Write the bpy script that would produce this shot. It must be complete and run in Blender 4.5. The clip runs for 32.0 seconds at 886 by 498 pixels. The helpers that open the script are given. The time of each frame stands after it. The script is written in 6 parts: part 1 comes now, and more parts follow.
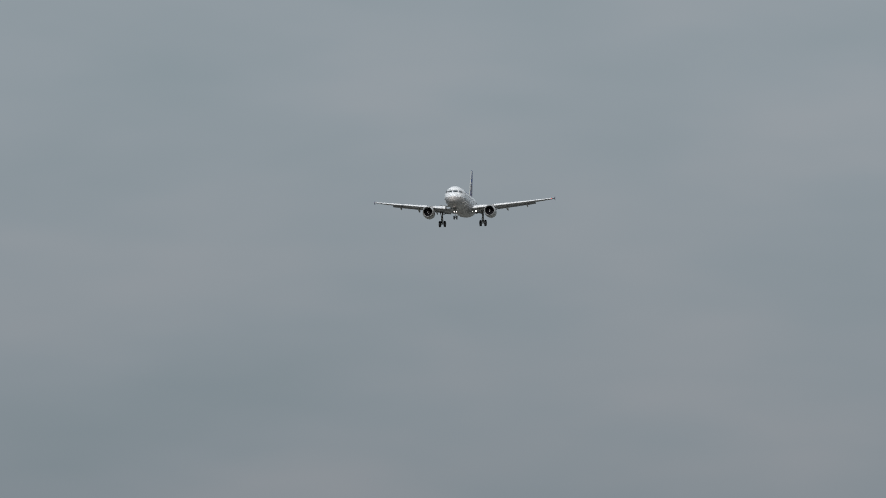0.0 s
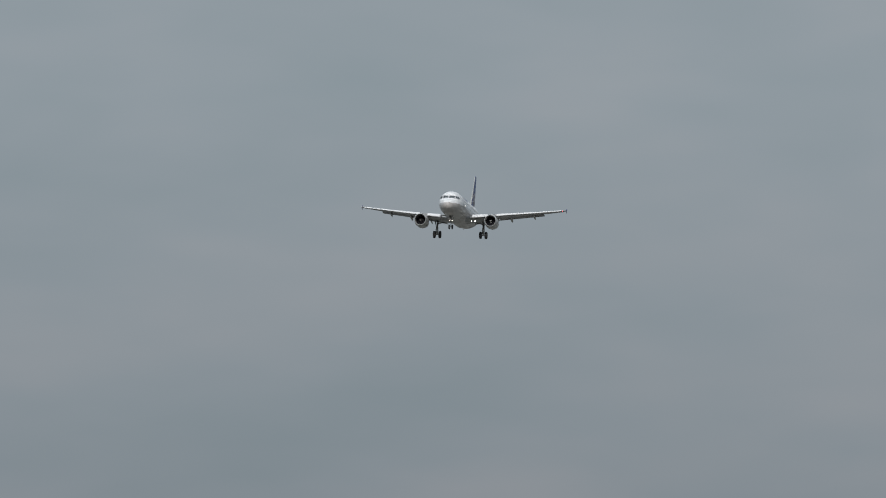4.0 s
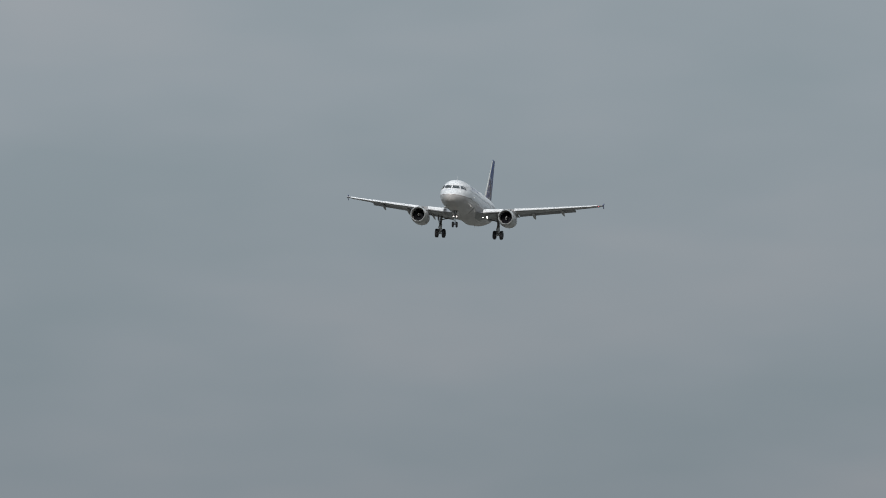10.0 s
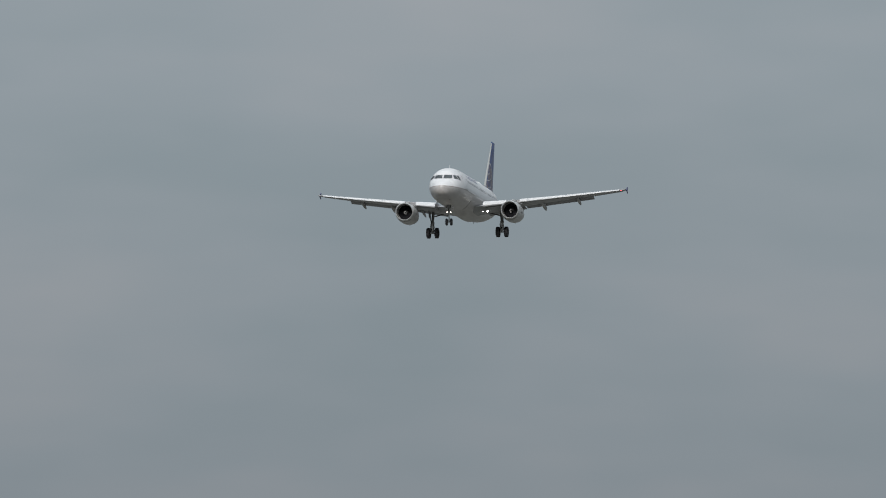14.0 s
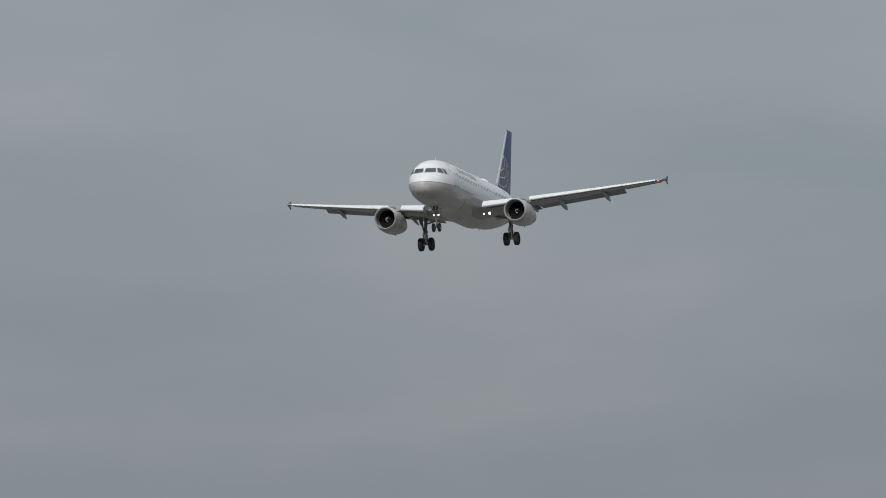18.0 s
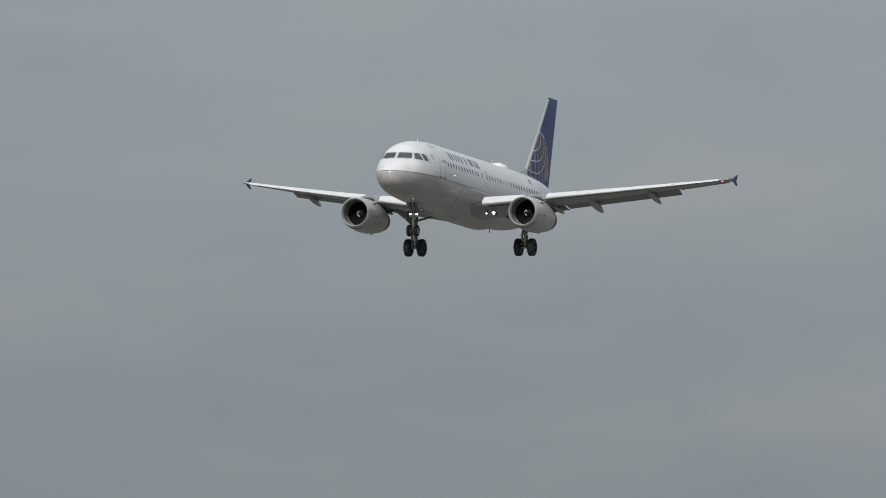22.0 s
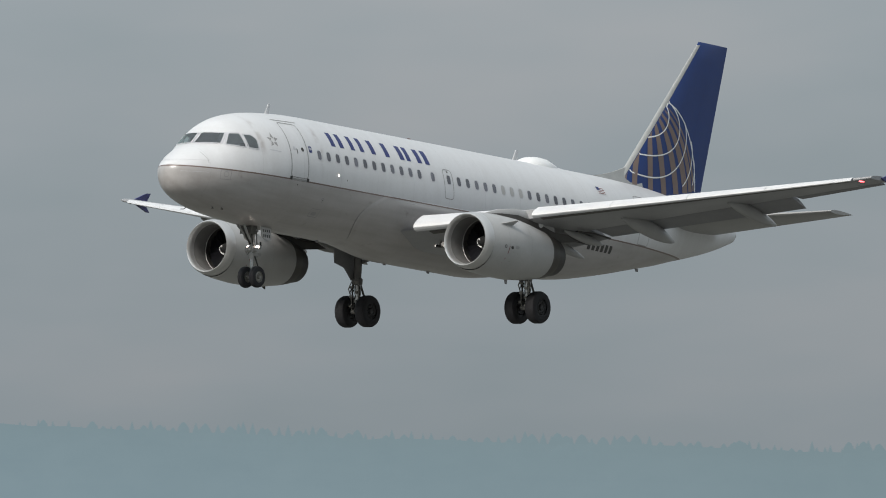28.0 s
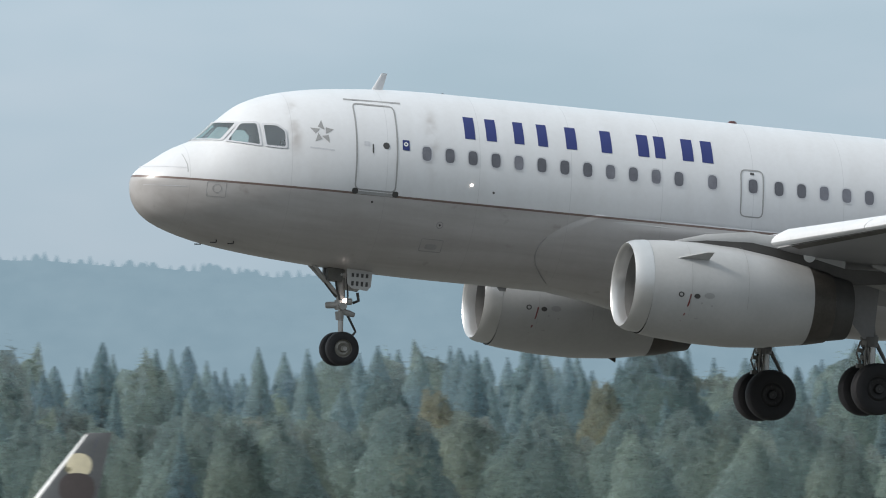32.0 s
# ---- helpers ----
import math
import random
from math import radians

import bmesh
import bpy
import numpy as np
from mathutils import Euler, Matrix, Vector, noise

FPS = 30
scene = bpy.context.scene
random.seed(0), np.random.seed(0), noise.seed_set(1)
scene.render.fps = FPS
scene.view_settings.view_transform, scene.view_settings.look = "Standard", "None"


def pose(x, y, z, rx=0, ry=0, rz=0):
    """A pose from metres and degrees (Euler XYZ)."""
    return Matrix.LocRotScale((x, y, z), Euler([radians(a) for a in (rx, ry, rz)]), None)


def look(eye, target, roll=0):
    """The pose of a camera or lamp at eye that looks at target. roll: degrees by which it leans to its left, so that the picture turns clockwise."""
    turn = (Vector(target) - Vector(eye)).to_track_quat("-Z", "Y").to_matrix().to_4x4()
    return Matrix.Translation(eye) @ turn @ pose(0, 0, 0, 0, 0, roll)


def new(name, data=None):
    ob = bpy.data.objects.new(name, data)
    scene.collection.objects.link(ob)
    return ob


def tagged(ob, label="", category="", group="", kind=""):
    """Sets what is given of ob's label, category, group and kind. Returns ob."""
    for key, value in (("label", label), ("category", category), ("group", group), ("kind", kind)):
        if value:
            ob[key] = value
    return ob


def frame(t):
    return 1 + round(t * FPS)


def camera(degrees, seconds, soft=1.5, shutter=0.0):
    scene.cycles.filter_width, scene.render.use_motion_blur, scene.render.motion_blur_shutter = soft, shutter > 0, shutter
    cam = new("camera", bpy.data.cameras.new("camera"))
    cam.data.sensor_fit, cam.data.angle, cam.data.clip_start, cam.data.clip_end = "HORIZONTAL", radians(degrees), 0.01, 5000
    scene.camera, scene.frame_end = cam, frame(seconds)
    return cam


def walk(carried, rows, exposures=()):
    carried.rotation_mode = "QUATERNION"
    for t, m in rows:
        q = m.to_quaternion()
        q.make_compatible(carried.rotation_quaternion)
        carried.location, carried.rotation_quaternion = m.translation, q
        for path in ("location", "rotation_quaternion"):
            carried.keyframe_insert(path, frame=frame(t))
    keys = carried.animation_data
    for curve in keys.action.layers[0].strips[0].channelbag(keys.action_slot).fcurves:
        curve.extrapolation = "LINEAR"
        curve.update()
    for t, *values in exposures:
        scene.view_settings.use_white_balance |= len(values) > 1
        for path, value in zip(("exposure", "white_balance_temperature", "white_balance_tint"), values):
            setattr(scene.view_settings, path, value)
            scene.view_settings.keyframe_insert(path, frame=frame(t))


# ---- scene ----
cam = camera(4.3237, 32.0, soft=1.0, shutter=0.05)
EXPOSURES = [(0, -0.09, 6430, 10), (3, -0.09, 6430, 10), (10, -0.06, 6430, 10), (18, -0.07, 6550, 10), (24, -0.02, 6650, 10), (26.5, 0.12, 6660, 10), (28, 0.09, 6660, 10), (29, 0.16, 6830, 10.5), (30, 0.04, 6650, 11), (31, 0.10, 6560, 10), (31.5, 0.16, 6530, 10), (32, 0.26, 6480, 10)]
walk(cam, [
    (0, pose(0, 0, 3, 92.6443, 0, -83.1190)),
    (0.5, pose(0, 0, 3, 92.6497, 0, -83.0143)),
    (1, pose(0, 0, 3, 92.6551, 0, -82.9213)),
    (1.5, pose(0, 0, 3, 92.6605, 0, -82.8250)),
    (2, pose(0, 0, 3, 92.6658, 0, -82.7104)),
    (2.5, pose(0, 0, 3, 92.6712, 0, -82.5708)),
    (3, pose(0, 0, 3, 92.6765, 0, -82.4319)),
    (3.5, pose(0, 0, 3, 92.6782, 0, -82.3033)),
    (4, pose(0, 0, 3, 92.6808, 0, -82.1837)),
    (4.5, pose(0, 0, 3, 92.6834, 0, -82.0597)),
    (5, pose(0, 0, 3, 92.6859, 0, -81.9311)),
    (5.5, pose(0, 0, 3, 92.6887, 0, -81.7977)),
    (6, pose(0, 0, 3, 92.6862, 0, -81.6480)),
    (6.5, pose(0, 0, 3, 92.6809, 0, -81.4802)),
    (7, pose(0, 0, 3, 92.6757, 0, -81.3131)),
    (7.5, pose(0, 0, 3, 92.6645, 0, -81.1491)),
    (8, pose(0, 0, 3, 92.6557, 0, -80.9554)),
    (8.5, pose(0, 0, 3, 92.6495, 0, -80.7622)),
    (9, pose(0, 0, 3, 92.6453, 0, -80.5638)),
    (9.5, pose(0, 0, 3, 92.6445, 0, -80.3612)),
    (10, pose(0, 0, 3, 92.6475, 0, -80.1443)),
    (10.5, pose(0, 0, 3, 92.6461, 0, -79.9135)),
    (11, pose(0, 0, 3, 92.6427, 0, -79.6630)),
    (11.5, pose(0, 0, 3, 92.6312, 0, -79.4092)),
    (12, pose(0, 0, 3, 92.6263, 0, -79.1700)),
    (12.5, pose(0, 0, 3, 92.6141, 0, -78.9485)),
    (13, pose(0, 0, 3, 92.6121, 0, -78.7172)),
    (13.5, pose(0, 0, 3, 92.6098, 0, -78.4459)),
    (14, pose(0, 0, 3, 92.6069, 0, -78.1714)),
    (14.5, pose(0, 0, 3, 92.6095, 0, -77.8978)),
    (15, pose(0, 0, 3, 92.6118, 0, -77.6106)),
    (15.5, pose(0, 0, 3, 92.6102, 0, -77.3031)),
    (16, pose(0, 0, 3, 92.6022, 0, -76.9410)),
    (16.5, pose(0, 0, 3, 92.5951, 0, -76.5594)),
    (17, pose(0, 0, 3, 92.5884, 0, -76.1567)),
    (17.5, pose(0, 0, 3, 92.5813, 0, -75.7310)),
    (18, pose(0, 0, 3, 92.5768, 0, -75.2600)),
    (18.5, pose(0, 0, 3, 92.5690, 0, -74.8064)),
    (19, pose(0, 0, 3, 92.5583, 0, -74.3294)),
    (19.5, pose(0, 0, 3, 92.5431, 0, -73.8162)),
    (20, pose(0, 0, 3, 92.5270, 0, -73.2476)),
    (20.5, pose(0, 0, 3, 92.5158, 0, -72.6301)),
    (21, pose(0, 0, 3, 92.5020, 0, -71.9656)),
    (21.5, pose(0, 0, 3, 92.4934, 0, -71.2279)),
    (22, pose(0, 0, 3, 92.4814, 0, -70.4284)),
    (22.5, pose(0, 0, 3, 92.4755, 0, -69.5747)),
    (23, pose(0, 0, 3, 92.4678, 0, -68.7131)),
    (23.5, pose(0, 0, 3, 92.4574, 0, -67.7571)),
    (24, pose(0, 0, 3, 92.4348, 0, -66.7137)),
    (24.5, pose(0, 0, 3, 92.3998, 0, -65.5780)),
    (25, pose(0, 0, 3, 92.3751, 0, -64.2683)),
    (25.5, pose(0, 0, 3, 92.3476, 0, -62.8222)),
    (26, pose(0, 0, 3, 92.3133, 0, -61.2190)),
    (26.5, pose(0, 0, 3, 92.2672, 0, -59.4341)),
    (27, pose(0, 0, 3, 92.2348, 0, -57.6151)),
    (27.5, pose(0, 0, 3, 92.1686, 0, -55.5457)),
    (28, pose(0, 0, 3, 92.1064, 0, -53.1565)),
    (28.5, pose(0, 0, 3, 92.0450, 0, -50.4145)),
    (29, pose(0, 0, 3, 91.9883, 0, -47.1902)),
    (29.5, pose(0, 0, 3, 91.9350, 0, -43.3910)),
    (30, pose(0, 0, 3, 91.8972, 0, -39.3607)),
    (30.5, pose(0, 0, 3, 91.8201, 0, -34.0801)),
    (30.6, pose(0, 0, 3, 91.7981, 0, -32.9385)),
    (30.8, pose(0, 0, 3, 91.7437, 0, -30.6406)),
    (31, pose(0, 0, 3, 91.7043, 0, -28.7870)),
    (31.1, pose(0, 0, 3, 91.6770, 0, -27.6376)),
    (31.2, pose(0, 0, 3, 91.6538, 0, -26.4572)),
    (31.5, pose(0, 0, 3, 91.5879, 0, -22.6935)),
    (31.6, pose(0, 0, 3, 91.5685, 0, -21.4647)),
    (31.7, pose(0, 0, 3, 91.5465, 0, -20.2259)),
    (31.8, pose(0, 0, 3, 91.5261, 0, -18.9599)),
    (31.9, pose(0, 0, 3, 91.5112, 0, -17.6839)),
    (32, pose(0, 0, 3, 91.5002, 0, -16.4240)),
], EXPOSURES)

# ---- light: thin overcast with a veiled sun ahead of the aircraft ----
SUN_AZ, SUN_EL = radians(181), radians(36)
sun_dir = Vector((math.cos(SUN_EL) * math.cos(SUN_AZ), math.cos(SUN_EL) * math.sin(SUN_AZ), math.sin(SUN_EL)))
sun = new("sun", bpy.data.lights.new("sun", "SUN"))
sun.data.energy, sun.data.angle, sun.data.color = 2.85, radians(9), (1.0, 0.97, 0.92)
sun.matrix_world = look(sun_dir * 100, (0, 0, 0))


def ramp(tree, fac, stops):
    n = tree.nodes.new("ShaderNodeValToRGB")
    e = n.color_ramp.elements
    while len(e) < len(stops):
        e.new(0.5)
    for el, (p, c) in zip(e, stops):
        el.position, el.color = p, (*c, 1) if len(c) == 3 else c
    tree.links.new(fac, n.inputs["Fac"])
    return n.outputs["Color"]


def mixed(tree, fac, a, b, blend="MIX"):
    n = tree.nodes.new("ShaderNodeMix")
    n.data_type, n.blend_type = "RGBA", blend
    ins = [n.inputs[0], n.inputs[6], n.inputs[7]]
    for sock, v in zip(ins, (fac, a, b)):
        if isinstance(v, bpy.types.NodeSocket):
            tree.links.new(v, sock)
        else:
            sock.default_value = v if isinstance(v, (int, float)) else (*v, 1)
    return n.outputs[2]


def maths(tree, op, a, b=0.0, c=None):
    n = tree.nodes.new("ShaderNodeMath")
    n.operation = op
    for sock, v in zip(n.inputs, (a, b) if c is None else (a, b, c)):
        if isinstance(v, bpy.types.NodeSocket):
            tree.links.new(v, sock)
        else:
            sock.default_value = v
    return n.outputs[0]


def make_world():
    w = bpy.data.worlds.new("overcast_sky")
    scene.world = w
    w.use_nodes = True
    t = w.node_tree
    t.nodes.clear()
    sky = t.nodes.new("ShaderNodeTexSky")
    sky.sky_type, sky.sun_disc = "NISHITA", False
    sky.sun_elevation, sky.sun_rotation = SUN_EL, radians(90) - SUN_AZ
    sky.air_density, sky.dust_density = 1.5, 4.0
    co = t.nodes.new("ShaderNodeTexCoord")
    xyz = t.nodes.new("ShaderNodeSeparateXYZ")
    t.links.new(co.outputs["Generated"], xyz.inputs[0])
    # cloud deck: long soft bands, stretched along the horizon
    mp = t.nodes.new("ShaderNodeMapping")
    mp.inputs["Scale"].default_value = (1, 1, 3.2)
    t.links.new(co.outputs["Generated"], mp.inputs["Vector"])
    big = t.nodes.new("ShaderNodeTexNoise")
    big.inputs["Scale"].default_value, big.inputs["Detail"].default_value, big.inputs["Roughness"].default_value = 26, 3, 0.5
    t.links.new(mp.outputs[0], big.inputs["Vector"])
    cloud = ramp(t, big.outputs["Fac"], [(0.3, (0.234, 0.279, 0.308)), (0.5, (0.258, 0.297, 0.327)), (0.72, (0.290, 0.317, 0.343))])
    # brighter and bluer towards +y, as the deck thins there
    side = t.nodes.new("ShaderNodeMapRange")
    side.inputs["From Min"].default_value, side.inputs["From Max"].default_value = 0.62, 0.97
    t.links.new(xyz.outputs["Y"], side.inputs["Value"])
    thin = mixed(t, side.outputs[0], cloud, mixed(t, 1.0, cloud, (1.42, 1.56, 1.64), "MULTIPLY"))
    # the deck brightens overhead
    up = t.nodes.new("ShaderNodeMapRange")
    up.inputs["From Min"].default_value, up.inputs["From Max"].default_value = 0.0, 0.9
    up.inputs["To Min"].default_value, up.inputs["To Max"].default_value = 1.0, 2.3
    t.links.new(xyz.outputs["Z"], up.inputs["Value"])
    low = t.nodes.new("ShaderNodeMapRange")
    low.inputs["From Min"].default_value, low.inputs["From Max"].default_value = 0.018, 0.06
    low.inputs["To Min"].default_value, low.inputs["To Max"].default_value = 0.90, 1.07
    t.links.new(xyz.outputs["Z"], low.inputs["Value"])
    cl = mixed(t, 1.0, thin, maths(t, "MULTIPLY", up.outputs[0], low.outputs[0]), "MULTIPLY")
    bg1, bg2, add = t.nodes.new("ShaderNodeBackground"), t.nodes.new("ShaderNodeBackground"), t.nodes.new("ShaderNodeMixShader")
    t.links.new(sky.outputs[0], bg1.inputs[0])
    bg1.inputs[1].default_value = 0.1
    t.links.new(cl, bg2.inputs[0])
    add.inputs[0].default_value = 0.96
    out = t.nodes.new("ShaderNodeOutputWorld")
    t.links.new(bg1.outputs[0], add.inputs[1])
    t.links.new(bg2.outputs[0], add.inputs[2])
    t.links.new(add.outputs[0], out.inputs[0])


make_world()


# ---- materials ----
def material(name, color, rough=0.5, metal=0.0, vary=0.12, scale=3.0, bump=0.0, coat=0.0, emit=0.0, island=False, rand=0.0):
    m = bpy.data.materials.new(name)
    m.use_nodes = True
    t = m.node_tree
    b = t.nodes["Principled BSDF"]
    co = t.nodes.new("ShaderNodeTexCoord")
    n1, n2 = t.nodes.new("ShaderNodeTexNoise"), t.nodes.new("ShaderNodeTexNoise")
    for n, s in ((n1, scale), (n2, scale * 9)):
        n.inputs["Scale"].default_value, n.inputs["Detail"].default_value = s, 4
        t.links.new(co.outputs["Object"], n.inputs["Vector"])
    f = maths(t, "ADD", maths(t, "MULTIPLY", n1.outputs["Fac"], 0.65), maths(t, "MULTIPLY", n2.outputs["Fac"], 0.35))
    dark, light = [c * (1 - vary) for c in color], [min(1, c * (1 + vary)) for c in color]
    col = ramp(t, f, [(0.3, dark), (0.7, light)])
    if island or rand:
        src = t.nodes.new("ShaderNodeNewGeometry").outputs["Random Per Island"] if island else t.nodes.new("ShaderNodeObjectInfo").outputs["Random"]
        k = ramp(t, src, [(0, [1 - rand] * 3), (1, [1 + rand] * 3)])
        col = mixed(t, 1.0, col, k, "MULTIPLY")
    t.links.new(col, b.inputs["Base Color"])
    b.inputs["Roughness"].default_value, b.inputs["Metallic"].default_value = rough, metal
    b.inputs["Coat Weight"].default_value = coat
    t.links.new(maths(t, "ADD", rough - 0.06, maths(t, "MULTIPLY", n2.outputs["Fac"], 0.12)), b.inputs["Roughness"])
    if bump:
        bp = t.nodes.new("ShaderNodeBump")
        bp.inputs["Strength"].default_value, bp.inputs["Distance"].default_value = bump, 0.02
        t.links.new(n2.outputs["Fac"], bp.inputs["Height"])
        t.links.new(bp.outputs[0], b.inputs["Normal"])
    if emit:
        b.inputs["Emission Color"].default_value, b.inputs["Emission Strength"].default_value = (*color, 1), emit
    return m


def fuselage_paint(name, upper, lower, line):
    """White over grey with a thin gold line, faint skin joints and grime."""
    m = bpy.data.materials.new(name)
    m.use_nodes = True
    t = m.node_tree
    b = t.nodes["Principled BSDF"]
    co = t.nodes.new("ShaderNodeTexCoord")
    xyz = t.nodes.new("ShaderNodeSeparateXYZ")
    t.links.new(co.outputs["Object"], xyz.inputs[0])
    X, Z = xyz.outputs["X"], xyz.outputs["Z"]
    below = maths(t, "LESS_THAN", Z, LINE_Z)
    col = mixed(t, below, upper, lower)
    on_line = maths(t, "LESS_THAN", maths(t, "ABSOLUTE", maths(t, "SUBTRACT", Z, LINE_Z)), 0.023)
    col = mixed(t, on_line, col, line)
    # grime: streaks that run down the skin, dirt thicker under the belly
    mp = t.nodes.new("ShaderNodeMapping")
    mp.inputs["Scale"].default_value = (1.5, 0.5, 0.5)
    t.links.new(co.outputs["Object"], mp.inputs["Vector"])
    st = t.nodes.new("ShaderNodeTexNoise")
    st.inputs["Scale"].default_value, st.inputs["Detail"].default_value = 1.6, 6
    t.links.new(mp.outputs[0], st.inputs["Vector"])
    streak = ramp(t, st.outputs["Fac"], [(0.35, (0.90, 0.89, 0.88)), (0.6, (1, 1, 1))])
    col = mixed(t, 0.4, col, mixed(t, 1.0, col, streak, "MULTIPLY"))
    # thin dirt drawn aft along the lower skin
    flow, run = t.nodes.new("ShaderNodeMapping"), t.nodes.new("ShaderNodeTexNoise")
    flow.inputs["Scale"].default_value = (0.22, 2.2, 2.2)
    t.links.new(co.outputs["Object"], flow.inputs["Vector"])
    t.links.new(flow.outputs[0], run.inputs["Vector"])
    run.inputs["Scale"].default_value, run.inputs["Detail"].default_value = 1.3, 5
    dirt = ramp(t, run.outputs["Fac"], [(0.36, (0.72, 0.68, 0.65)), (0.60, (1.02, 1.01, 1.0))])
    col = mixed(t, maths(t, "MULTIPLY", below, 0.45), col, mixed(t, 1.0, col, dirt, "MULTIPLY"))
    spots = t.nodes.new("ShaderNodeTexNoise")
    spots.inputs["Scale"].default_value, spots.inputs["Detail"].default_value = 2.3, 3
    t.links.new(co.outputs["Object"], spots.inputs["Vector"])
    col = mixed(t, maths(t, "MULTIPLY", below, 0.5), col, mixed(t, 1.0, col, ramp(t, spots.outputs["Fac"], [(0.25, (0.62, 0.58, 0.56)), (0.34, (1, 1, 1))]), "MULTIPLY"))
    fine = t.nodes.new("ShaderNodeTexNoise")
    fine.inputs["Scale"].default_value, fine.inputs["Detail"].default_value = 9, 5
    t.links.new(co.outputs["Object"], fine.inputs["Vector"])
    col = mixed(t, 0.3, col, mixed(t, 1.0, col, ramp(t, fine.outputs["Fac"], [(0.3, (0.9, 0.89, 0.88)), (0.65, (1, 1, 1))]), "MULTIPLY"))
    # two smudged bands where the skin is handled and sealed
    for x0, wid, z0, z1 in ((-6.36, 0.13, -0.3, 0.9), (-3.27, 0.13, -0.2, 1.0)):
        d = maths(t, "DIVIDE", maths(t, "SUBTRACT", X, x0), wid)
        g = maths(t, "POWER", 2.718, maths(t, "MULTIPLY", maths(t, "MULTIPLY", d, d), -1.0))
        zz = t.nodes.new("ShaderNodeMapRange")
        zz.interpolation_type = "SMOOTHSTEP"
        zz.inputs["From Min"].default_value, zz.inputs["From Max"].default_value = z0, z1
        t.links.new(Z, zz.inputs["Value"])
        fade = t.nodes.new("ShaderNodeMapRange")
        fade.interpolation_type = "SMOOTHSTEP"
        fade.inputs["From Min"].default_value, fade.inputs["From Max"].default_value = 1.15, 1.75
        fade.inputs["To Min"].default_value, fade.inputs["To Max"].default_value = 1.0, 0.15
        t.links.new(Z, fade.inputs["Value"])
        blot = t.nodes.new("ShaderNodeMapRange")
        blot.inputs["From Min"].default_value, blot.inputs["From Max"].default_value = 0.35, 0.65
        t.links.new(spots.outputs["Fac"], blot.inputs["Value"])
        g = maths(t, "MULTIPLY", maths(t, "MULTIPLY", g, fade.outputs[0]), maths(t, "MULTIPLY", zz.outputs[0], blot.outputs[0]))
        col = mixed(t, maths(t, "MULTIPLY", g, 0.75), col, (0.33, 0.29, 0.27))
    # circumferential skin joints
    fr = maths(t, "ABSOLUTE", maths(t, "SUBTRACT", maths(t, "FRACT", maths(t, "DIVIDE", X, 2.13)), 0.5))
    joint = maths(t, "MULTIPLY", maths(t, "LESS_THAN", fr, 0.0035), 0.18)
    col = mixed(t, joint, col, (0.2, 0.2, 0.2))
    t.links.new(col, b.inputs["Base Color"])
    b.inputs["Roughness"].default_value = 0.34
    b.inputs["Coat Weight"].default_value, b.inputs["Coat Roughness"].default_value = 0.15, 0.25
    bp = t.nodes.new("ShaderNodeBump")
    bp.inputs["Strength"].default_value, bp.inputs["Distance"].default_value = 0.05, 0.02
    t.links.new(st.outputs["Fac"], bp.inputs["Height"])
    t.links.new(bp.outputs[0], b.inputs["Normal"])
    return m


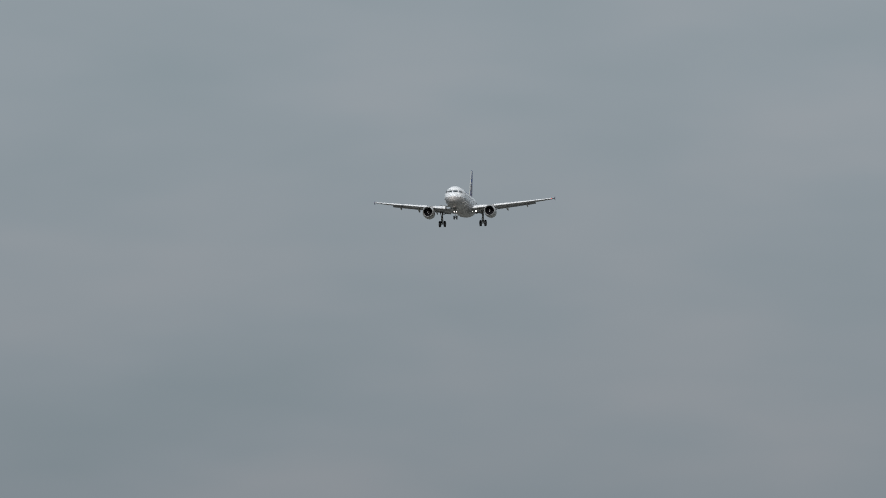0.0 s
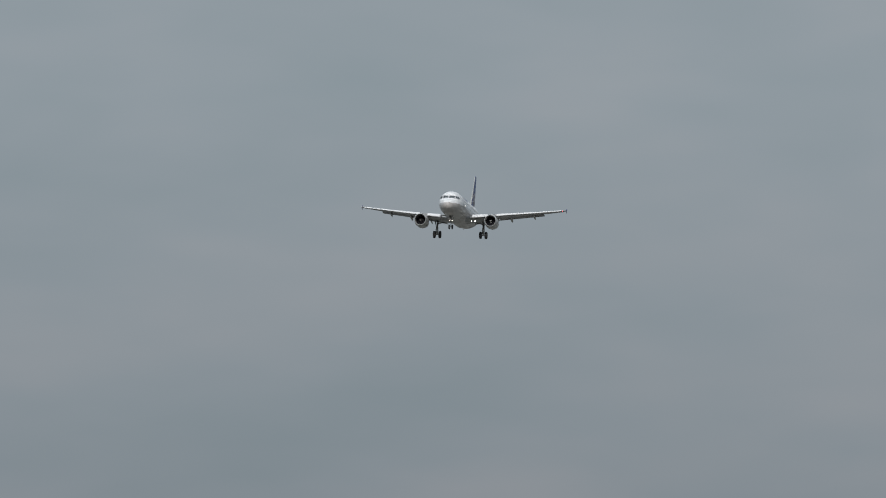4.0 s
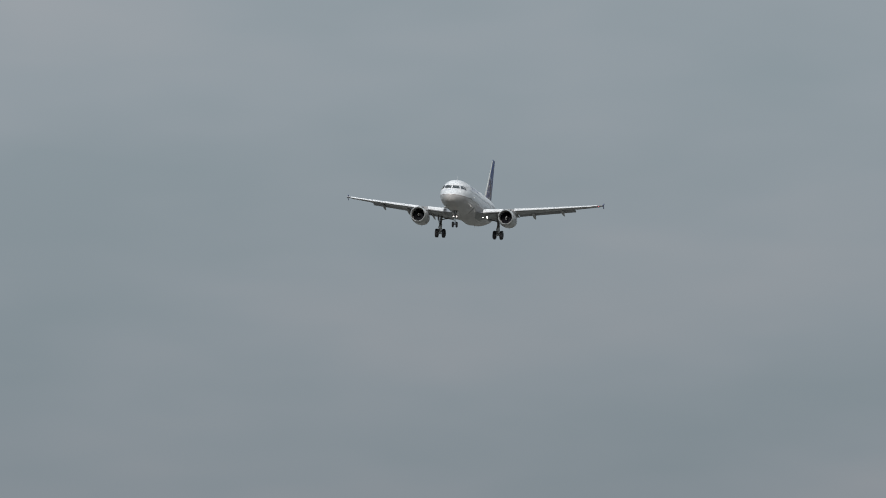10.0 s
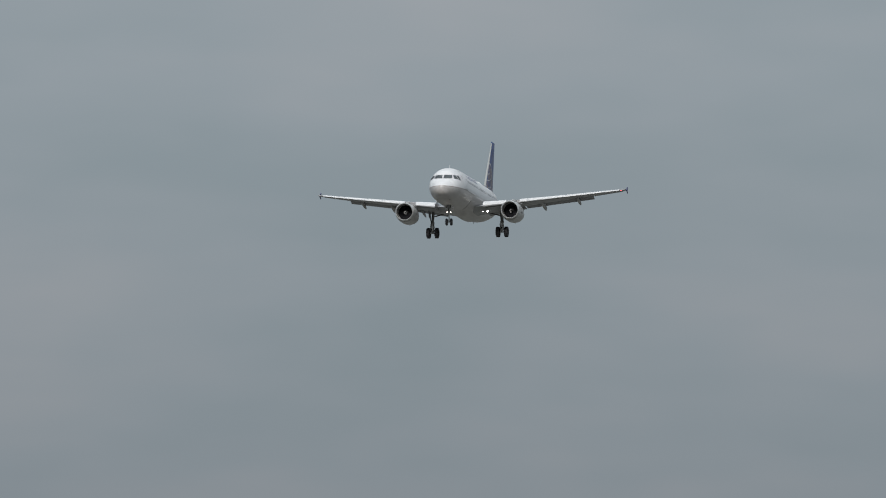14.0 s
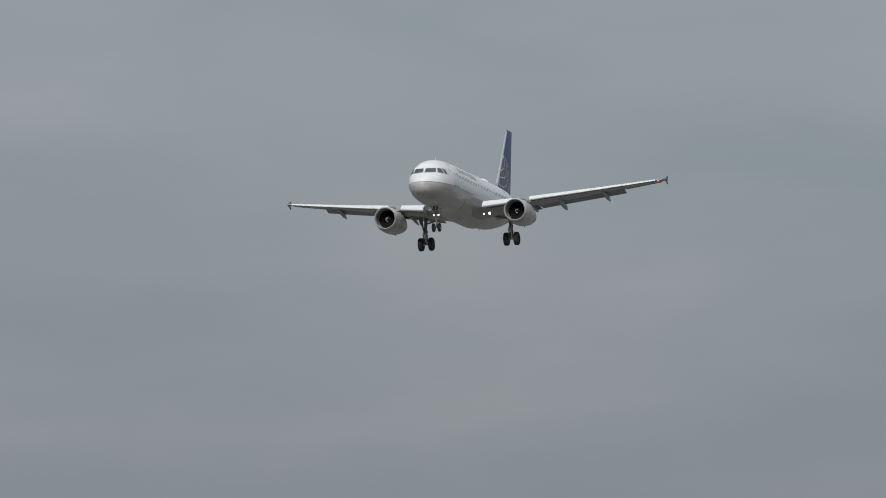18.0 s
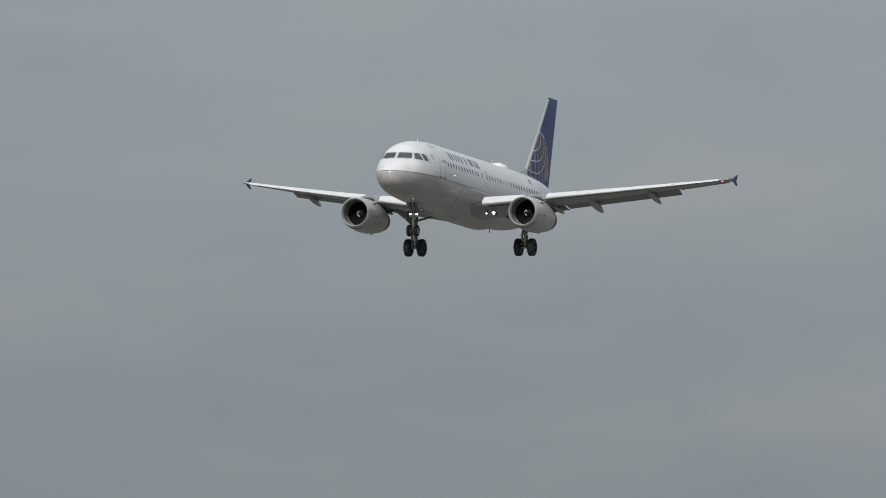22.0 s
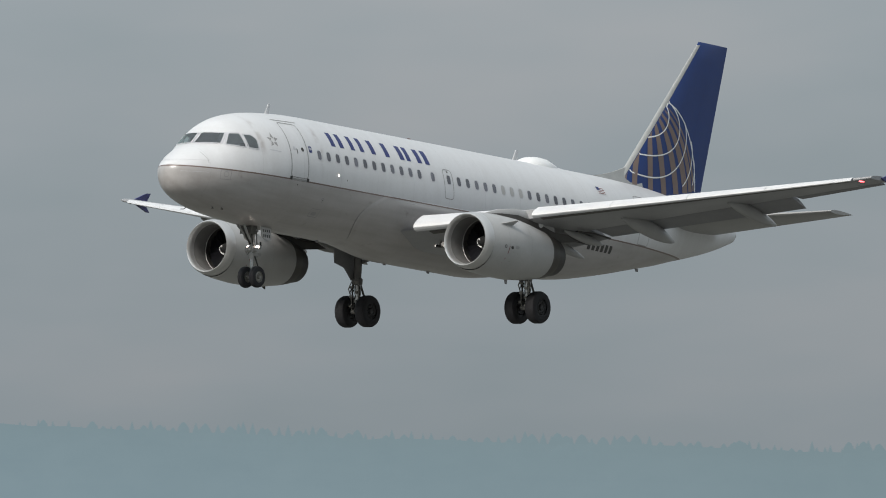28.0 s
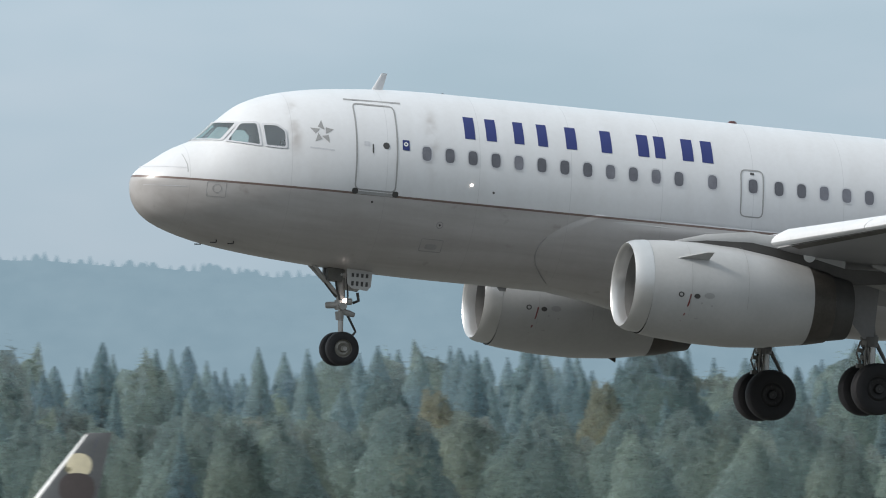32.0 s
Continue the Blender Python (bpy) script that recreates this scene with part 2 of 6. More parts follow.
def leafy(name, color):
    """Foliage: thin leaves that let a part of the light through; the tone wanders from tree to tree and bough to bough."""
    m = bpy.data.materials.new(name)
    m.use_nodes = True
    t = m.node_tree
    b, out = t.nodes["Principled BSDF"], t.nodes["Material Output"]
    co, info = t.nodes.new("ShaderNodeTexCoord"), t.nodes.new("ShaderNodeObjectInfo")
    n1, n2 = t.nodes.new("ShaderNodeTexNoise"), t.nodes.new("ShaderNodeTexNoise")
    for n, sc in ((n1, 0.10), (n2, 0.55)):
        n.inputs["Scale"].default_value, n.inputs["Detail"].default_value = sc, 2
        t.links.new(co.outputs["Object"], n.inputs["Vector"])
    dull = [color[0] * 0.76, color[1] * 0.82, color[2] * 0.88]
    warm = [color[0] * 1.20, color[1] * 1.14, color[2] * 1.02]
    col = ramp(t, n1.outputs["Fac"], [(0.32, dull), (0.5, list(color)), (0.68, warm)])
    col = mixed(t, 1.0, col, ramp(t, n2.outputs["Fac"], [(0.3, (0.92, 0.92, 0.92)), (0.7, (1.08, 1.08, 1.08))]), "MULTIPLY")
    col = mixed(t, 1.0, col, ramp(t, info.outputs["Random"], [(0, (0.80, 0.86, 0.90)), (1, (1.18, 1.12, 1.08))]), "MULTIPLY")
    n3 = t.nodes.new("ShaderNodeTexNoise")
    n3.inputs["Scale"].default_value, n3.inputs["Detail"].default_value, n3.inputs["Roughness"].default_value = 1.7, 5, 0.7
    t.links.new(co.outputs["Object"], n3.inputs["Vector"])
    col = mixed(t, 1.0, col, ramp(t, n3.outputs["Fac"], [(0.34, (0.88, 0.88, 0.89)), (0.64, (1.12, 1.12, 1.10))]), "MULTIPLY")
    tr, mix = t.nodes.new("ShaderNodeBsdfTranslucent"), t.nodes.new("ShaderNodeMixShader")
    bp = t.nodes.new("ShaderNodeBump")
    bp.inputs["Strength"].default_value, bp.inputs["Distance"].default_value = 0.12, 0.3
    t.links.new(n3.outputs["Fac"], bp.inputs["Height"])
    t.links.new(bp.outputs[0], b.inputs["Normal"])
    t.links.new(bp.outputs[0], tr.inputs["Normal"])
    t.links.new(col, b.inputs["Base Color"])
    t.links.new(col, tr.inputs["Color"])
    b.inputs["Roughness"].default_value = 0.8
    b.inputs["Specular IOR Level"].default_value = 0.1
    # the sheen lays a soft pale veil on the leaves, like haze
    b.inputs["Sheen Weight"].default_value, b.inputs["Sheen Roughness"].default_value = 0.3, 0.6
    mix.inputs[0].default_value = 0.7
    t.links.new(b.outputs[0], mix.inputs[1])
    t.links.new(tr.outputs[0], mix.inputs[2])
    # gaps between leaves, too fine to build, which also soften crowns like haze
    gap, sift = t.nodes.new("ShaderNodeBsdfTransparent"), t.nodes.new("ShaderNodeMixShader")
    t.links.new(ramp(t, n3.outputs["Fac"], [(0.40, (0.62, 0.62, 0.62)), (0.60, (0.22, 0.22, 0.22))]), sift.inputs[0])
    t.links.new(mix.outputs[0], sift.inputs[1])
    t.links.new(gap.outputs[0], sift.inputs[2])
    t.links.new(sift.outputs[0], out.inputs[0])
    return m


def pane_glass(name, tint, gloss):
    """Coated glass: clear to look through, with a part of the sky mirrored in it."""
    m = bpy.data.materials.new(name)
    m.use_nodes = True
    t = m.node_tree
    t.nodes.clear()
    clear, shine, mix, out = (t.nodes.new(k) for k in ("ShaderNodeBsdfTransparent", "ShaderNodeBsdfGlossy", "ShaderNodeMixShader", "ShaderNodeOutputMaterial"))
    clear.inputs["Color"].default_value = (*tint, 1)
    shine.inputs["Roughness"].default_value = 0.06
    mix.inputs[0].default_value = gloss
    t.links.new(clear.outputs[0], mix.inputs[1])
    t.links.new(shine.outputs[0], mix.inputs[2])
    t.links.new(mix.outputs[0], out.inputs[0])
    return m


LINE_Z = -0.40
M = {
    "skin": fuselage_paint("white_over_grey_paint", (0.665, 0.665, 0.675), (0.43, 0.414, 0.41), (0.165, 0.115, 0.10)),
    "skin_other": fuselage_paint("parked_jet_paint", (0.62, 0.62, 0.63), (0.5, 0.5, 0.5), (0.3, 0.3, 0.3)),
    "grey": material("light_grey_paint", (0.41, 0.405, 0.40), 0.38, vary=0.08, scale=1.2, bump=0.05, coat=0.15),
    "wing": material("wing_grey_paint", (0.31, 0.31, 0.32), 0.42, vary=0.10, scale=1.0, bump=0.05),
    "slat": material("bare_slat_paint", (0.62, 0.62, 0.63), 0.30, vary=0.07, scale=1.5),
    "flap": material("flap_grey_paint", (0.225, 0.225, 0.235), 0.5, vary=0.12, scale=1.4),
    "fairing": material("fairing_grey_paint", (0.33, 0.325, 0.32), 0.42, vary=0.08, scale=1.4),
    "lip": material("polished_inlet_metal", (0.56, 0.555, 0.55), 0.36, metal=0.6, vary=0.05),
    "duct": material("inlet_duct_grey", (0.17, 0.165, 0.16), 0.5, vary=0.1),
    "nozzle": material("scorched_titanium", (0.075, 0.066, 0.058), 0.45, metal=0.4, vary=0.3, scale=2),
    "blade": material("fan_blade_metal", (0.016, 0.016, 0.020), 0.45, metal=0.3, vary=0.15),
    "spinner": material("spinner_grey", (0.03, 0.03, 0.03), 0.45),
    "white": material("white_marking", (0.78, 0.78, 0.78), 0.45, vary=0.05),
    "blue": material("deep_blue_paint", (0.007, 0.034, 0.165), 0.42, vary=0.10, scale=0.8, coat=0.05),
    "title": material("title_blue_paint", (0.012, 0.022, 0.14), 0.4, vary=0.08),
    "gold": material("muted_gold_paint", (0.20, 0.145, 0.125), 0.42, vary=0.08),
    "window": material("cabin_window_glass", (0.13, 0.13, 0.15), 0.15, vary=0.25, scale=4, rand=0.35),
    "shade": material("drawn_window_shade", (0.42, 0.41, 0.40), 0.4, vary=0.05),
    "cockpit": pane_glass("cockpit_glass", (0.82, 0.90, 0.86), 0.22),
    "rim_grey": material("window_surround", (0.52, 0.52, 0.54), 0.4),
    "outline": material("door_seal_grey", (0.30, 0.295, 0.29), 0.5, vary=0.15),
    "dark": material("dark_fitting", (0.05, 0.047, 0.045), 0.5, vary=0.25),
    "tyre": material("tyre_rubber", (0.013, 0.0125, 0.015), 0.75, vary=0.25, scale=4, bump=0.2),
    "hub": material("wheel_hub_metal", (0.22, 0.21, 0.19), 0.45, metal=0.5, vary=0.2, scale=6),
    "strut": material("gear_leg_paint", (0.33, 0.32, 0.31), 0.45, vary=0.2, scale=5),
    "chrome": material("oleo_chrome", (0.5, 0.5, 0.49), 0.25, metal=0.7, vary=0.05),
    "pylon": material("shaded_grimy_pylon_paint", (0.075, 0.070, 0.066), 0.5, vary=0.2, scale=2.5),
    "hub_dark": material("brake_dark_hub", (0.030, 0.029, 0.030), 0.5, metal=0.3, vary=0.25, scale=6),
    "gear_dark": material("main_gear_paint", (0.12, 0.116, 0.112), 0.5, vary=0.2, scale=5),
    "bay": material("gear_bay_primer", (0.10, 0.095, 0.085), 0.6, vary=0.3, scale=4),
    "deck": material("flight_deck_grey", (0.30, 0.34, 0.32), 0.7, vary=0.2, scale=3),
    "lamp": material("landing_light_glow", (1.0, 0.97, 0.9), 0.3, emit=14.0),
    "lamp_warm": material("taxi_light_glow", (1.0, 0.86, 0.78), 0.3, emit=5.0),
    "lens_off": material("unlit_lamp_lens", (0.62, 0.62, 0.60), 0.2, vary=0.05),
    "red_lamp": material("red_light_glow", (1.0, 0.10, 0.12), 0.3, emit=6.0),
    "beacon": material("red_beacon_lens", (0.07, 0.02, 0.018), 0.3),
    "red": material("red_marking", (0.17, 0.03, 0.028), 0.5),
    "fence": material("fence_blue_paint", (0.05, 0.05, 0.16), 0.4),
    "cream": material("cream_tail_art", (0.55, 0.50, 0.36), 0.5),
    "brown": material("brown_tail_art", (0.055, 0.045, 0.045), 0.5),
    "tail_dark": material("dark_tail_paint", (0.09, 0.095, 0.10), 0.4),
    "tail_edge": material("silver_tail_edge", (0.33, 0.335, 0.33), 0.35),
    # fir and leaf colours lifted pale and bluish in place of distance haze
    "needles": leafy("hazed_fir_needles", (0.170, 0.250, 0.270)),
    "needles_far": leafy("hazed_far_fir_needles", (0.172, 0.254, 0.284)),
    "leaf_green": leafy("hazed_leaves_green", (0.196, 0.268, 0.254)),
    "leaf_olive": leafy("hazed_leaves_olive", (0.232, 0.284, 0.246)),
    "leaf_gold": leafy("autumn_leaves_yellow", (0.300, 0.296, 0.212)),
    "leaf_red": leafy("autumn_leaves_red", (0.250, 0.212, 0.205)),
    "bark": material("bark", (0.09, 0.075, 0.06), 0.85, vary=0.3, scale=3, bump=0.4),
    "wall_white": material("white_render", (0.72, 0.71, 0.69), 0.7, vary=0.08, scale=0.5),
    # siding greyed towards the hill's tone in place of haze
    "wall_hazy": material("hazed_siding", (0.34, 0.35, 0.36), 0.7, vary=0.1, scale=0.5, rand=0.25),
    "wall_tan": material("tan_siding", (0.36, 0.33, 0.29), 0.7, vary=0.1, scale=0.5),
    "roof_pale": material("pale_metal_roof", (0.46, 0.47, 0.48), 0.4, vary=0.1, scale=0.6),
    # mast grey drawn towards the sky's to stand in for haze
    "haze_pole": material("hazed_mast_paint", (0.52, 0.55, 0.57), 0.6, vary=0.05),
    "pole": material("galvanised_pole", (0.22, 0.23, 0.235), 0.5, metal=0.3, vary=0.1),
}


# ---- mesh helpers ----
def mesh_object(name, verts, faces, mat, parent=None, label="", smooth=True):
    me = bpy.data.meshes.new(name)
    me.from_pydata([tuple(v) for v in verts], [], [tuple(f) for f in faces])
    me.update()
    for p in me.polygons:
        p.use_smooth = smooth
    mats = mat if isinstance(mat, list) else [mat]
    for q in mats:
        me.materials.append(q)
    ob = new(name, me)
    if parent:
        ob.parent = parent
    return tagged(ob, label)


class Soup:
    """Collects vertices and faces for one mesh."""

    def __init__(self):
        self.v, self.f = [], []

    def add(self, verts, faces):
        k = len(self.v)
        self.v += [tuple(p) for p in verts]
        self.f += [tuple(i + k for i in q) for q in faces]
        return self

    def loft(self, rings, caps=True, closed=True):
        k, n = len(self.v), len(rings[0])
        for r in rings:
            self.v += [tuple(p) for p in r]
        for i in range(len(rings) - 1):
            for j in range(n if closed else n - 1):
                a, b = k + i * n + j, k + i * n + (j + 1) % n
                self.f.append((a, b, b + n, a + n))
        if caps:
            self.f.append(tuple(range(k + n - 1, k - 1, -1)))
            self.f.append(tuple(k + (len(rings) - 1) * n + j for j in range(n)))
        return self

    def tube(self, pts, radii, n=10):
        rings = []
        pts = [Vector(p) for p in pts]
        for i, p in enumerate(pts):
            d = (pts[min(i + 1, len(pts) - 1)] - pts[max(i - 1, 0)]).normalized()
            u = d.orthogonal().normalized() if abs(d.z) > 0.9 else d.cross(Vector((0, 0, 1))).normalized()
            w = d.cross(u)
            r = radii[i] if isinstance(radii, (list, tuple)) else radii
            rings.append([p + (u * math.cos(6.2832 * j / n) + w * math.sin(6.2832 * j / n)) * r for j in range(n)])
        return self.loft(rings)

    def box(self, c, s, rot=None):
        m = Matrix.Translation(c) @ (rot or Matrix())
        e = [m @ Vector((x * s[0] / 2, y * s[1] / 2, z * s[2] / 2)) for x in (-1, 1) for y in (-1, 1) for z in (-1, 1)]
        return self.add(e, [(0, 1, 3, 2), (4, 6, 7, 5), (0, 4, 5, 1), (2, 3, 7, 6), (0, 2, 6, 4), (1, 5, 7, 3)])

    def spin(self, profile, n=32, axis="x", at=(0, 0, 0), cap=False):
        """Revolves (along, radius) pairs round an axis."""
        rings = []
        for a, r in profile:
            ring = []
            for j in range(n):
                c, s = math.cos(6.2832 * j / n) * r, math.sin(6.2832 * j / n) * r
                p = {"x": (a, c, s), "y": (c, a, s), "z": (c, s, a)}[axis]
                ring.append((p[0] + at[0], p[1] + at[1], p[2] + at[2]))
            rings.append(ring)
        return self.loft(rings, caps=cap)

    def flip_y(self):
        self.v = [(x, -y, z) for x, y, z in self.v]
        self.f = [tuple(reversed(q)) for q in self.f]
        return self

    def make(self, name, mat, parent=None, label="", smooth=True):
        ob = mesh_object(name, self.v, self.f, mat, parent, label, smooth)
        bm = bmesh.new()
        bm.from_mesh(ob.data)
        bmesh.ops.recalc_face_normals(bm, faces=bm.faces)
        if smooth:
            for e in bm.edges:
                e.smooth = len(e.link_faces) != 2 or e.calc_face_angle(0) < 0.7
        bm.to_mesh(ob.data)
        bm.free()
        return ob


def curve(knots):
    """A smooth function through (s, value) pairs, in the root of s so that noses come out round."""
    xs = np.sqrt(np.array([k[0] for k in knots], float))
    ys = np.array([k[1] for k in knots], float)
    h = np.diff(xs)
    d = np.diff(ys) / h
    sl = np.zeros(len(xs))
    for i in range(1, len(xs) - 1):
        if d[i - 1] * d[i] > 0:
            w1, w2 = 2 * h[i] + h[i - 1], h[i] + 2 * h[i - 1]
            sl[i] = (w1 + w2) / (w1 / d[i - 1] + w2 / d[i])
    sl[0], sl[-1] = d[0], d[-1]

    def f(s):
        x = math.sqrt(max(s, 0))
        i = int(min(max(np.searchsorted(xs, x) - 1, 0), len(xs) - 2))
        u = (x - xs[i]) / h[i]
        return ((1 + 2 * u) * (1 - u) ** 2 * ys[i] + u * (1 - u) ** 2 * h[i] * sl[i]
                + u * u * (3 - 2 * u) * ys[i + 1] + u * u * (u - 1) * h[i] * sl[i + 1])
    return f


# fuselage shape: crown, keel, half width and widest level by station s metres behind the nose
CROWN = curve([(0, -0.56), (0.05, -0.36), (0.42, -0.03), (0.87, 0.29), (1.41, 0.58), (1.82, 0.98), (2.40, 1.46), (3.20, 1.76),
               (4.44, 1.97), (6.6, 2.10), (9, 2.11), (24.5, 2.10), (27.5, 2.04), (30, 1.83), (32, 1.52), (33.84, 1.2)])
KEEL = curve([(0, -0.56), (0.04, -0.86), (0.37, -1.29), (0.95, -1.55), (1.92, -1.77), (3.65, -1.95), (5.6, -2.05), (7, -2.07), (21, -2.07),
              (22, -2.03), (23.3, -1.89), (24.6, -1.67), (26, -1.40), (27.3, -1.12), (28.7, -0.83), (30, -0.51), (31.4, -0.18), (32.8, 0.22), (33.84, 0.60)])
HALF = curve([(0, 0), (0.07, 0.28), (0.4, 0.72), (0.99, 1.1), (1.95, 1.5), (3, 1.76), (4.46, 1.93), (6, 1.975), (22.5, 1.975),
              (25, 1.82), (28, 1.38), (31, 0.78), (33.84, 0.26)])
LEVEL = curve([(0, -0.56), (1, -0.5), (2.5, -0.3), (4.5, -0.08), (6, 0), (21, 0), (25, 0.12), (28, 0.42), (31, 0.76), (33.84, 0.90)])


def hull_y(s, z):
    c = LEVEL(s)
    h = (CROWN(s) - c) if z > c else (c - KEEL(s))
    return HALF(s) * math.sqrt(max(0.0, 1 - min(1, abs((z - c) / max(h, 1e-4))) ** 2))


def hull(s, z, side=1, off=0.004):
    """A point off metres outside the hull at station s and level z."""
    p = Vector((-s, hull_y(s, z), z))
    a = Vector((-s - 0.02, hull_y(s + 0.02, z), z)) - p
    b = Vector((-s, hull_y(s, z + 0.02), z + 0.02)) - p
    n = b.cross(a).normalized()
    if n.y < 0:
        n = -n
    q = p + n * off
    return Vector((q.x, q.y * side, q.z))


def hull_front(y, z, off=0.004):
    """A point on the forward hull at offset y and level z."""
    lo, hi = 0.02, 6.0
    for _ in range(30):
        mid = (lo + hi) / 2
        if z < CROWN(mid) and hull_y(mid, z) > y:
            hi = mid
        else:
            lo = mid
    return hi


def round_poly(corners, r, n=4):
    """Rounds the corners of a convex polygon."""
    out, k = [], len(corners)
    for i in range(k):
        p, a, b = Vector(corners[i]), Vector(corners[i - 1]), Vector(corners[(i + 1) % k])
        u, w = (a - p), (b - p)
        ru, rw = min(r, u.length * 0.45), min(r, w.length * 0.45)
        p0, p1 = p + u.normalized() * ru, p + w.normalized() * rw
        for j in range(n + 1):
            q = j / n
            out.append(p0 * (1 - q) ** 2 + p * 2 * q * (1 - q) + p1 * q * q)
    return [(q.x, q.y) for q in out]


def oval(cx, cy, w, h, n=16, power=3.0):
    out = []
    for j in range(n):
        a = 6.2832 * j / n
        c, s = math.cos(a), math.sin(a)
        out.append((cx + w / 2 * math.copysign(abs(c) ** (2 / power), c), cy + h / 2 * math.copysign(abs(s) ** (2 / power), s)))
    return out


def decal(poly, place, rings=2, inner=0.0):
    """A patch laid on a surface: place maps (a, b) to a point. inner > 0 leaves a hole of that scale."""
    full = []
    for i, p in enumerate(poly):
        q = poly[(i + 1) % len(poly)]
        n = max(1, int(math.hypot(q[0] - p[0], q[1] - p[1]) / 0.07))
        full += [(p[0] + (q[0] - p[0]) * k / n, p[1] + (q[1] - p[1]) * k / n) for k in range(n)]
    poly = full
    cx, cy = sum(p[0] for p in poly) / len(poly), sum(p[1] for p in poly) / len(poly)
    S = Soup()
    steps = [1 - (1 - inner) * i / rings for i in range(rings + 1)]
    rr = [[place(cx + (x - cx) * k, cy + (y - cy) * k) for x, y in poly] for k in steps if k > 1e-6]
    S.loft(rr, caps=False)
    if inner <= 0:
        k, n = len(S.v), len(poly)
        S.v.append(tuple(place(cx, cy)))
        S.f += [(k - n + j, k - n + (j + 1) % n, k) for j in range(n)]
    return S


def ribbon(path, width, place, closed=False):
    S, n = Soup(), len(path)
    rings = []
    for i, p in enumerate(path):
        a = Vector(path[i - 1] if (i or closed) else path[0])
        b = Vector(path[(i + 1) % n] if (i < n - 1 or closed) else path[-1])
        d = (b - a).normalized()
        nx, ny = -d.y * width / 2, d.x * width / 2
        rings.append([place(p[0] + nx, p[1] + ny), place(p[0] - nx, p[1] - ny)])
    if closed:
        rings.append(rings[0])
    return S.loft(rings, caps=False, closed=False)


def foil(t, camber, n=12, x0=0.0, x1=1.0):
    """Section points round a wing profile, from the tail over the top to the tail below."""
    def th(x):
        return 5 * t * (0.2969 * math.sqrt(x) - 0.126 * x - 0.3516 * x * x + 0.2843 * x ** 3 - 0.1015 * x ** 4)
    xs = [x0 + (x1 - x0) * (1 - math.cos(math.pi * i / (2 * n))) for i in range(n + 1)]
    up = [(x, camber * 4 * x * (1 - x) + th(x)) for x in reversed(xs)]
    lo = [(x, camber * 4 * x * (1 - x) - th(x)) for x in xs[(1 if x0 == 0 else 0):]]
    return up + lo


# ---- wing plan: leading edge, chord, level, thickness and twist by span y ----
def wing_at(y):
    le = 10.9 + 0.52 * (y - 1.975)
    te = 17.35 + 0.03 * (y - 1.975) if y < 6.4 else 17.48 + (20.25 - 17.48) * (y - 6.4) / 10.5
    q = max(0, min(1, (y - 1.975) / 14.9))
    z = -1.30 + 0.14 * (y - 2.4) + 0.0008 * (y - 2.4) ** 2
    return le, te - le, z, 0.132 - 0.036 * q, radians(4.0 - 4.5 * q)


def wing_ring(y, pts):
    le, c, z, t, tw = wing_at(y)
    return [(-(le + c * (x * math.cos(tw) + w * math.sin(tw))), y, z + c * (w * math.cos(tw) - x * math.sin(tw))) for x, w in pts]


def turned(pts, px, pz, deg, dx=0.0, dz=0.0, k=1.0):
    a = radians(deg)
    out = []
    for x, z in pts:
        u, w = (x - px) * k, (z - pz) * k
        out.append((px + u * math.cos(a) + w * math.sin(a) + dx, pz - u * math.sin(a) + w * math.cos(a) + dz))
    return out


def lin(a, b, n):
    return [a + (b - a) * i / n for i in range(n + 1)]


def both(S_left, name, mat, parents, label=""):
    """Makes a part on the port side and its mirror image to starboard."""
    S_right = Soup()
    S_right.v, S_right.f = list(S_left.v), list(S_left.f)
    a = S_left.make(name, mat, parents[0], label)
    b = S_right.flip_y().make(name, mat, parents[1], label)
    return a, b


# cockpit panes: the windshield across the nose by offset and level, the side panes by station and level
WINDSHIELD = [(0.05, 0.53), (hull_y(1.78, 0.54), 0.53), (hull_y(2.12, 0.95), 0.95), (0.05, 0.95)]
SIDE_PANES = [[(1.81, 0.51), (2.14, 0.96), (2.49, 0.99), (2.53, 0.46)], [(2.61, 0.46), (2.57, 0.96), (2.89, 0.97), (3.07, 0.84), (3.07, 0.45)]]


def inside(p, poly):
    """Whether p lies in a convex polygon, by the side of each edge."""
    side = [(b[0] - a[0]) * (p[1] - a[1]) - (b[1] - a[1]) * (p[0] - a[0]) for a, b in zip(poly, poly[1:] + poly[:1])]
    return all(q > 0 for q in side) or all(q < 0 for q in side)


